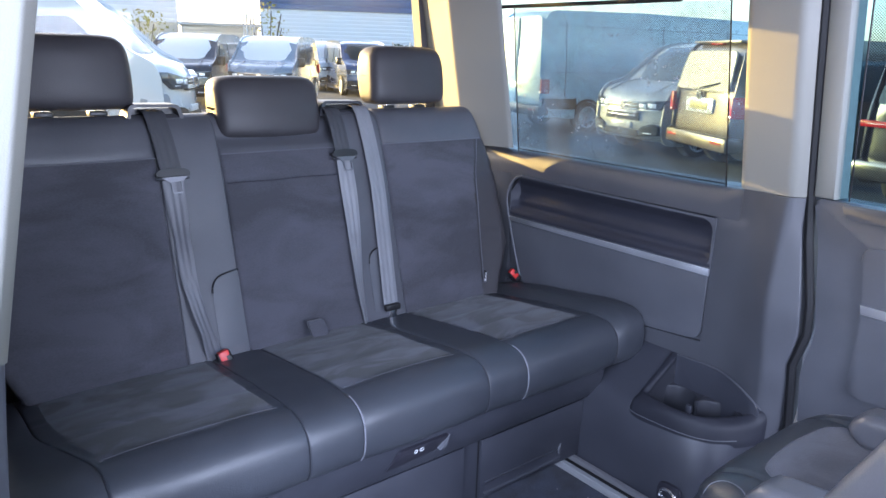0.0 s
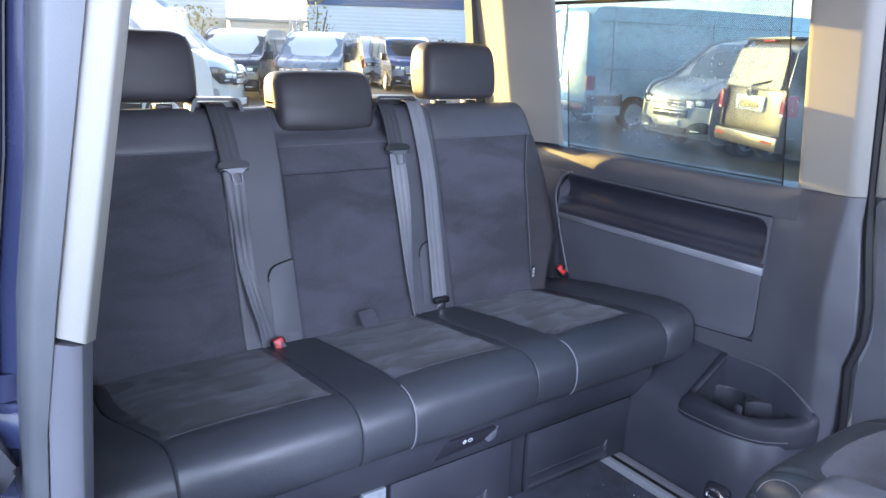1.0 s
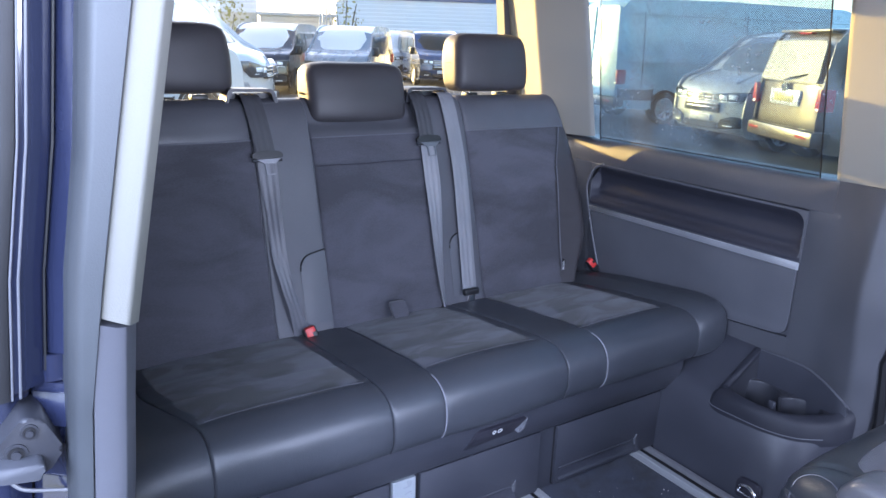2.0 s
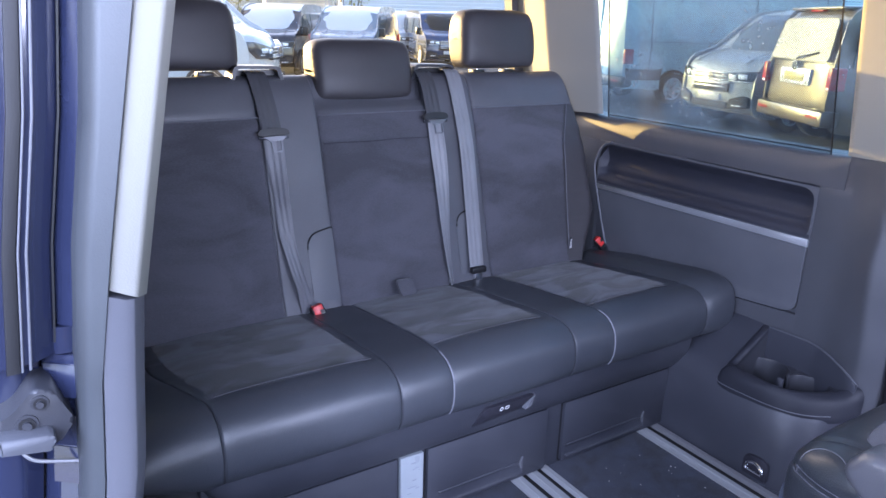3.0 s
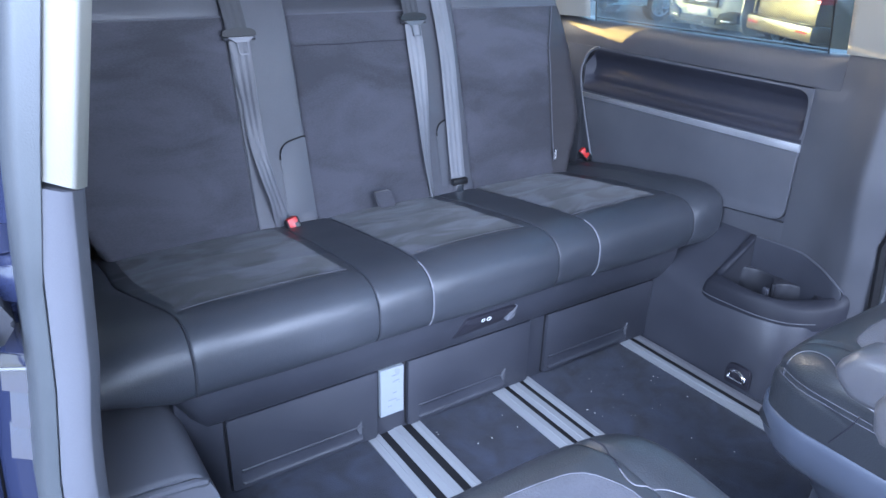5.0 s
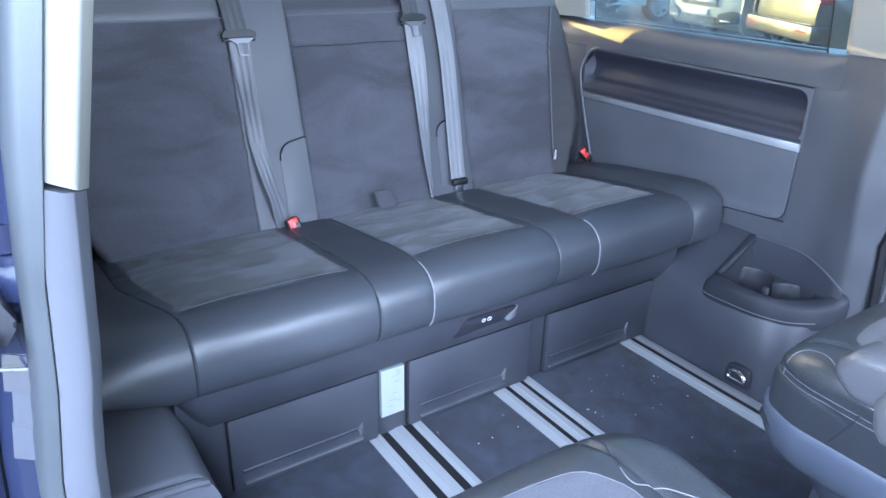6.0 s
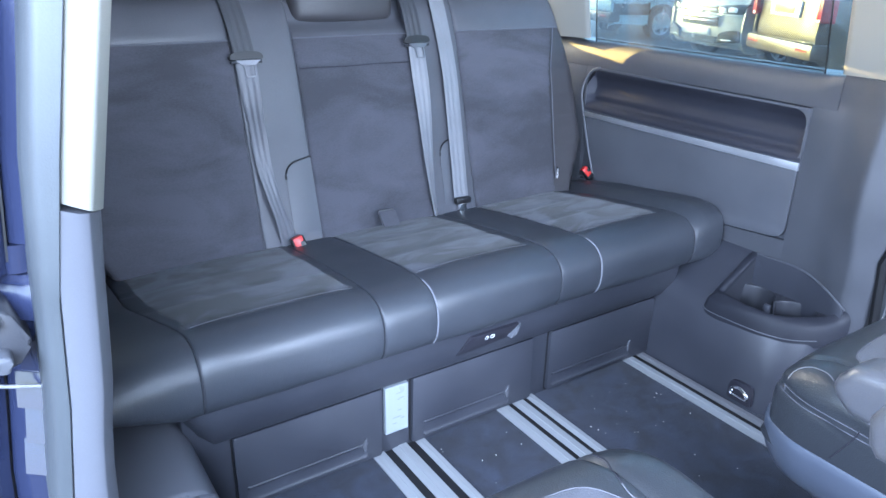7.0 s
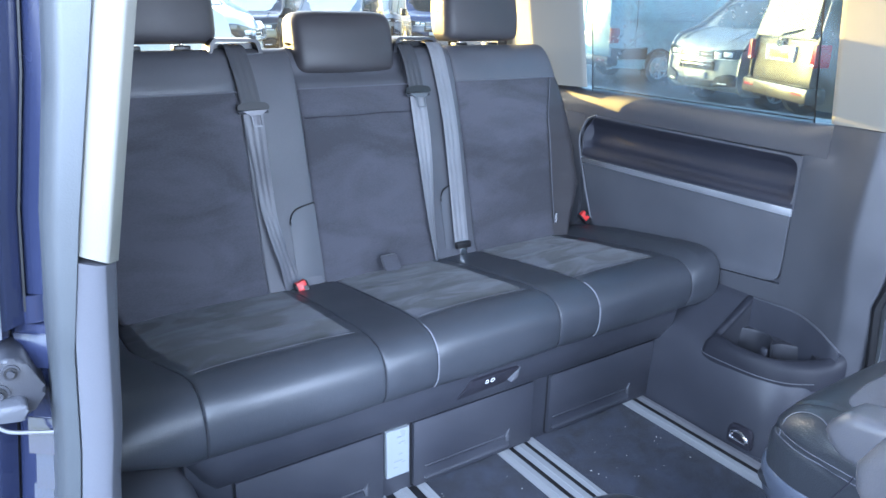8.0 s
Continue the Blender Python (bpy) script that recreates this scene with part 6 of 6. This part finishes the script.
            inn = [(ax + 0.345 * math.cos(a), 0.335 + 0.345 * math.sin(a)) for a in (radians(-10 + 10 * i) for i in range(21))]
            prism(bm, arc + inn[::-1], "y", s * (W - 0.05), s * (W + 0.006))
            part("wheel_arch", bm, TYRE, t)
    if kind is LONG:
        for s in (-1, 1):
            part("side_moulding", squeeze(box(bmesh.new(), kind["axles"][0] + 0.36, kind["axles"][1] - 0.40, s * (W - 0.03), s * (W + 0.022), 0.52, 0.74, 0.02)), TYRE, t, "black side moulding")
            part("side_moulding", squeeze(box(bmesh.new(), -4.12, kind["axles"][0] - 0.36, s * (W - 0.03), s * (W + 0.018), 0.52, 0.74, 0.02)), TYRE, t, "black side moulding")
            part("sill_panel", squeeze(box(bmesh.new(), -4.10, kind["axles"][0] - 0.38, s * (W - 0.05), s * (W + 0.016), 0.34, 0.51, 0.02)), paint_mat, t)
            for za in (1.30, 2.28):
                bm = box(bmesh.new(), -3.95, 2.1, s * (W - 0.02), s * (W + 0.004), za - 0.005, za + 0.005)
                part("crease", squeeze(bm), GREYBLUE_PAINT, t, "pressed body line")
            for xa in (-3.6, -0.9, 1.1):
                bm = cut_rows(box(bmesh.new(), xa - 0.004, xa + 0.004, s * (W - 0.02), s * (W + 0.003), 0.78, 2.34), (1.3, 1.5, 1.7, 1.9, 2.1, 2.25))
                part("panel_joint", squeeze(bm), GREYBLUE_PAINT, t)
    # nose
    L, zl = kind["length"] / 2, (0.86 if kind is VAN else 1.0)
    low = zl - (0.26 if kind is VAN else 0.16)
    bm = prism(bmesh.new(), round_poly([(-0.44, low), (0.44, low), (0.39, zl + 0.065), (-0.39, zl + 0.065)], 0.02, 3), "x", L - 0.10, L + 0.014, 0.006)
    gr = part("grille", bm, PLASTIC_BLACK, t, "black grille with bright bars")
    z = zl + 0.05
    while z > low + 0.02:
        part("bar", box(bmesh.new(), L - 0.02, L + 0.024, -0.385, 0.385, z - 0.009, z + 0.009, 0.003), CHROME, gr)
        z -= 0.058
    part("nose_band", box(bmesh.new(), L - 0.05, L + 0.020, -0.43, 0.43, zl - 0.115, zl - 0.078, 0.006), paint_mat, gr)
    bm = bmesh.new()
    tube(bm, [(L + 0.01, 0, zl - 0.01), (L + 0.034, 0, zl - 0.01)], 0.078, 20)
    part("badge", bm, CHROME, gr, "round bright badge")
    for q in (-1, 1):
        bm = prism(bmesh.new(), round_poly([(0.46, 0.34), (0.84, 0.38), (0.86, 0.54), (0.72, 0.57), (0.50, 0.50)], 0.03, 3), "x", L - 0.35, L + 0.018, 0.008)
        for v in bm.verts:
            v.co.x -= 0.30 * max(0, (v.co.y / W - 0.45)) ** 1.5
            v.co.y *= q
        ai = part("air_intake", bm, TYRE, t, "black corner intake")
        bm = box(bmesh.new(), L - 0.05, L + 0.014, 0.56, 0.74, 0.395, 0.415, 0.004)
        for v in bm.verts:
            v.co.x -= 0.30 * max(0, (v.co.y / W - 0.45)) ** 1.5
            v.co.y *= q
        part("fog_strip", bm, LAMP_BRIGHT, ai)
    part("lower_grille", box(bmesh.new(), L - 0.10, L + 0.016, -0.44, 0.44, 0.33, 0.44, 0.01), TYRE, t)
    if kind is BIG:
        bm = box(bmesh.new(), L - 0.75, L + 0.012, -W * 0.985, W * 0.985, 0.30, 0.80, 0.10, 4)
        for v in bm.verts:
            v.co.x -= 0.32 * max(0.0, (v.co.x - L + 0.6) / 0.6) * (abs(v.co.y) / W) ** 3
        part("front_bumper", squeeze(bm), BUMPER_GREY, t, "grey plastic bumper")
    if kind is VAN:
        bm = bmesh.new()
        for q in (-1, 1):
            tube(bm, spline([(1.66, q * 0.55, 1.285), (2.05, q * 0.60, 1.185), (2.30, q * 0.62, 1.075)], 10), 0.010, 5)
        part("bonnet_crease", squeeze(bm), paint_mat, t)
    part("front_plate", box(bmesh.new(), L - 0.02, L + 0.022, -0.26, 0.26, 0.46, 0.57, 0.004), PLATE_WHITE, t, "plain white plate")
    # tail
    zt = kind["roof"]
    bm = prism(bmesh.new(), round_poly([(-W * 0.80, 1.22), (W * 0.80, 1.22), (W * 0.72, zt - 0.20), (-W * 0.72, zt - 0.20)], 0.08, 4), "x", 0.004, 0.03)
    for v in bm.verts:
        v.co.x += -L - 0.012 + max(0, v.co.z - 1.15) * (0.19 if kind is VAN else 0.02)
    if kind is VAN:
        part("rear_window", bm, DARK_GLASS if plate is not PLATE_YELLOW else CREAM_GLARE, t, "rear window, pale glare put into its colour" if plate is PLATE_YELLOW else "")
    else:
        bm.free()
        for q in (-0.5, 0.5):
            bm = prism(bmesh.new(), round_poly([(W * (q - 0.44), 0.62), (W * (q + 0.44), 0.62), (W * (q * 0.92 + 0.40), 2.44), (W * (q * 0.92 - 0.40), 2.44)], 0.05, 4), "x", -L - 0.014, -L + 0.05, 0.006)
            part("rear_door", bm, paint_mat, t)
    part("rear_plate", box(bmesh.new(), -L - 0.022, -L + 0.03, -0.26, 0.26, 0.93, 1.05, 0.004), plate or PLATE_YELLOW, t, "plain yellow plate")
    part("rear_bumper", box(bmesh.new(), -L - 0.05, -L + 0.25, -W * 0.97, W * 0.97, 0.36, 0.58, 0.05), paint_mat if kind is VAN else PLASTIC_BLACK, t)
    for s in (-1, 1):
        if tail == "upright":
            part("reflector", box(bmesh.new(), -L - 0.058, -L, s * W * 0.72 - 0.14, s * W * 0.72 + 0.14, 0.47, 0.51, 0.004), LAMP_RED, t, "red reflector")
        part("sill", box(bmesh.new(), kind["axles"][0] + 0.45, kind["axles"][1] - 0.45, s * (W - 0.06), s * (W + 0.015), 0.24, 0.50 if kind in (BIG, LONG) else 0.34, 0.02), TYRE, t)
    if plate is PLATE_YELLOW:
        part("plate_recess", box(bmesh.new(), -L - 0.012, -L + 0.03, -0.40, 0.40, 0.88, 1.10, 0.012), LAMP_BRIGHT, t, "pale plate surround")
        for za, zb, w in ((0.600, 0.606, 0.90), (1.195, 1.203, 0.84)):
            part("panel_gap", box(bmesh.new(), -L - 0.014, -L + 0.03, -W * w, W * w, za, zb), TYRE, t)
        part("spoiler", box(bmesh.new(), -L + 0.15, -L + 0.40, -W * 0.70, W * 0.70, zt - 0.085, zt - 0.045, 0.015), paint_mat, t)
        part("wiper", tube(bmesh.new(), [(-L - 0.016, 0.0, 1.235), (-L - 0.03, -0.1, 1.26), (-L + 0.02, -0.48, 1.33)], 0.012, 6), TYRE, t, "black rear wiper")
        bm = bmesh.new()
        tube(bm, [(-L - 0.005, 0, 1.14), (-L - 0.03, 0, 1.14)], 0.07, 18)
        part("rear_badge", bm, CHROME, t, "round bright badge")
        part("brake_lamp", box(bmesh.new(), -L + 0.16, -L + 0.24, -0.16, 0.16, zt - 0.11, zt - 0.07, 0.01), LAMP_RED, t, "high red brake lamp")
    t.matrix_world = pose(x, y, GROUND, 0, 0, 90 - az)
    return t


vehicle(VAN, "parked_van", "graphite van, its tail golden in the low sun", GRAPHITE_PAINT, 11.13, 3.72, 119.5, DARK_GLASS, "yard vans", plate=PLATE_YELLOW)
vehicle(VAN, "parked_van", "silver van with bright grille beside the graphite van", SILVER_PAINT, 11.98, 6.24, 283, BLUE_SKY_SCREEN, "yard vans")
vehicle(LONG, "panel_van", "tall pale panel van with black sill and red tail lamp", PALE_PAINT, 14.82, 9.71, 103, DARK_GLASS, "yard vans", plate=PLATE_WHITE)
vehicle(BIG, "panel_van", "tall white panel van turned half towards the viewer", WHITE_PAINT, 1.33, 13.8, 122, SKY_SCREEN, "yard vans", plate=PLATE_WHITE)
vehicle(VAN, "parked_van", "black van, its windscreen coloured white for mirrored sky", BLACK_PAINT, 7.05, 20.6, 214, FROST_SKY, "yard vans")
vehicle(VAN, "parked_van", "grey-blue van, its windscreen coloured white for mirrored sky", GREYBLUE_PAINT, 9.25, 19.8, 218, FROST_SKY, "yard vans")
vehicle(VAN, "parked_van", "pale van half hidden behind the grey-blue van", WHITE_PAINT, 14.6, 27.2, 216, FROST_SKY, "yard vans")
vehicle(VAN, "parked_van", "navy van farther off in the yard", NAVY_PAINT, 14.35, 23.4, 199, DARK_GLASS, "yard vans")
vehicle(VAN, "parked_van", "black van with a red lamp band across its tail", BLACK_PAINT, 10.3, 0.83, 103, DARK_GLASS, "yard vans", tail="band")


# buildings at the yard's edge
def hall(name, label, az0, az1, dist, z_top, split, low_mat, high_mat):
    a0, a1 = radians(az0), radians(az1)
    p0, p1 = Vector((math.sin(a0) * dist - 0.9, math.cos(a0) * dist - 1.2)), Vector((math.sin(a1) * dist - 0.9, math.cos(a1) * dist - 1.2))
    u = (p1 - p0)
    length = u.length
    t = thing(name, (0, 0, 0), label, "building")
    bm = bmesh.new()
    step = 0.28
    prof = [(0.35, GROUND)]
    z = GROUND
    while z < split - 0.01:
        prof += [(0.0, z), (0.0, z + step * 0.6), (0.045, z + step * 0.7), (0.045, z + step)]
        z += step
    prof += [(0.35, z)]
    prism(bm, prof, "x", 0, length)
    part("wall", bm, low_mat, t, smooth=0)
    bm = bmesh.new()
    prof, zz = [(0.30, z + 0.004)], z + 0.004
    while zz < z_top:
        prof += [(-0.08, zz), (-0.08, zz + 0.30), (-0.03, zz + 0.36), (-0.03, zz + 0.5)]
        zz += 0.5
    prof += [(0.30, zz)]
    prism(bm, prof, "x", 0, length)
    part("upper_wall", bm, high_mat, t, "" if low_mat is high_mat else "dark blue cladding band", smooth=0)
    part("block", box(bmesh.new(), 0, length, 0.36, 20, GROUND, z_top), low_mat, t, smooth=0)
    part("roof", box(bmesh.new(), -0.3, length + 0.3, -0.3, 20.3, z_top + 0.26, z_top + 0.5), STEEL, t, smooth=0)
    t.matrix_world = Matrix.Translation((p0.x, p0.y, 0)) @ Matrix.Rotation(math.atan2(u.y, u.x), 4, "Z")
    return t


hall("warehouse", "white clad warehouse with dark blue upper band", 24.6, 41, 58, 9.0, 3.9, CLADDING, CLADDING_BLUE)
hall("storage_shed", "low pale shed between the larger buildings", 19.0, 24.4, 70, 2.7, 1.4, CLADDING, CLADDING_CREAM)
hall("office_building", "low cream building beyond the fence", 2, 18.8, 75, 6.4, 3.0, CLADDING_CREAM, CLADDING)

# mast, fence and bushes
mast = thing("lattice_mast", (19.0, 44.0, GROUND), "galvanised lattice mast at the yard's edge", "mast")
for dx, dy in ((-0.25, -0.25), (0.25, -0.25), (0.25, 0.25), (-0.25, 0.25)):
    part("leg", tube(bmesh.new(), [(19.0 + dx, 44.0 + dy, GROUND), (19.0 + dx * 0.8, 44.0 + dy * 0.8, 9.0)], 0.05, 6), STEEL, mast)
for k in range(18):
    z, s = GROUND + 0.5 * k, (1 if k % 2 else -1)
    part("brace", tube(bmesh.new(), [(19.0 - 0.24 * s, 43.75, z), (19.0 + 0.24 * s, 43.75, z + 0.5)], 0.025, 5), STEEL, mast)
fence = thing("mesh_fence", (10.0, 40.0, GROUND), "galvanised mesh fence along the yard's edge", "fence")
for k in range(33):
    x, y = 2.0 + k * 1.0, 46.0 - k * 0.42
    part("post", box(bmesh.new(), x - 0.04, x + 0.04, y - 0.04, y + 0.04, GROUND, 1.75), STEEL, fence)
for k in range(9):
    z = GROUND + 0.2 + 0.24 * k
    part("wire", tube(bmesh.new(), [(2.0, 46.0, z), (34.0, 46.0 - 32 * 0.42, z)], 0.012, 4), STEEL, fence)


def bush(x, y, h, w, mat, label, seed, n=900):
    t = thing("bush", (x, y, GROUND), label, "bush", "bushes")
    r = random.Random(seed)
    bm = bmesh.new()
    for k in range(9):
        a, l = r.uniform(0, 6.28), r.uniform(0.4, 0.9)
        tube(bm, [(x, y, GROUND), (x + 0.2 * w * math.cos(a), y + 0.2 * w * math.sin(a), GROUND + h * 0.4 * l), (x + 0.42 * w * math.cos(a), y + 0.42 * w * math.sin(a), GROUND + h * l)], 0.03, 5)
    part("stem", bm, BARK, t)
    bm = bmesh.new()
    for k in range(n):
        a, q, z = r.uniform(0, 6.28), math.sqrt(r.random()), r.random()
        rad = w / 2 * q * (0.5 + 0.9 * math.sin(math.pi * min(1, 0.25 + 0.7 * z))) * (0.8 + 0.3 * math.sin(3 * a + seed))
        p = Vector((x + rad * math.cos(a), y + rad * math.sin(a), GROUND + 0.15 + h * z))
        s = r.uniform(0.05, 0.13)
        u, v = Vector((r.gauss(0, 1), r.gauss(0, 1), r.gauss(0, 1))).normalized() * s, Vector((r.gauss(0, 1), r.gauss(0, 1), r.gauss(0, 1))).normalized() * s
        bm.faces.new([bm.verts.new(p - u), bm.verts.new(p + v), bm.verts.new(p + u), bm.verts.new(p - v)])
    part("crown", bm, mat, t, smooth=0)
    return t


bush(12.4, 43.9, 3.4, 3.4, LEAF, "sparse yellow-leaved bush by the fence", 1, 420)
bush(19.2, 41.6, 4.2, 2.0, LEAF, "thin bare-twigged bush by the mast", 2, 260)
for k in range(5):
    bush(21.5 + 2.6 * k, 40.2 - 1.1 * k, 1.9, 3.2, HEDGE, "dull green hedge bush before the warehouse", 10 + k, 700)
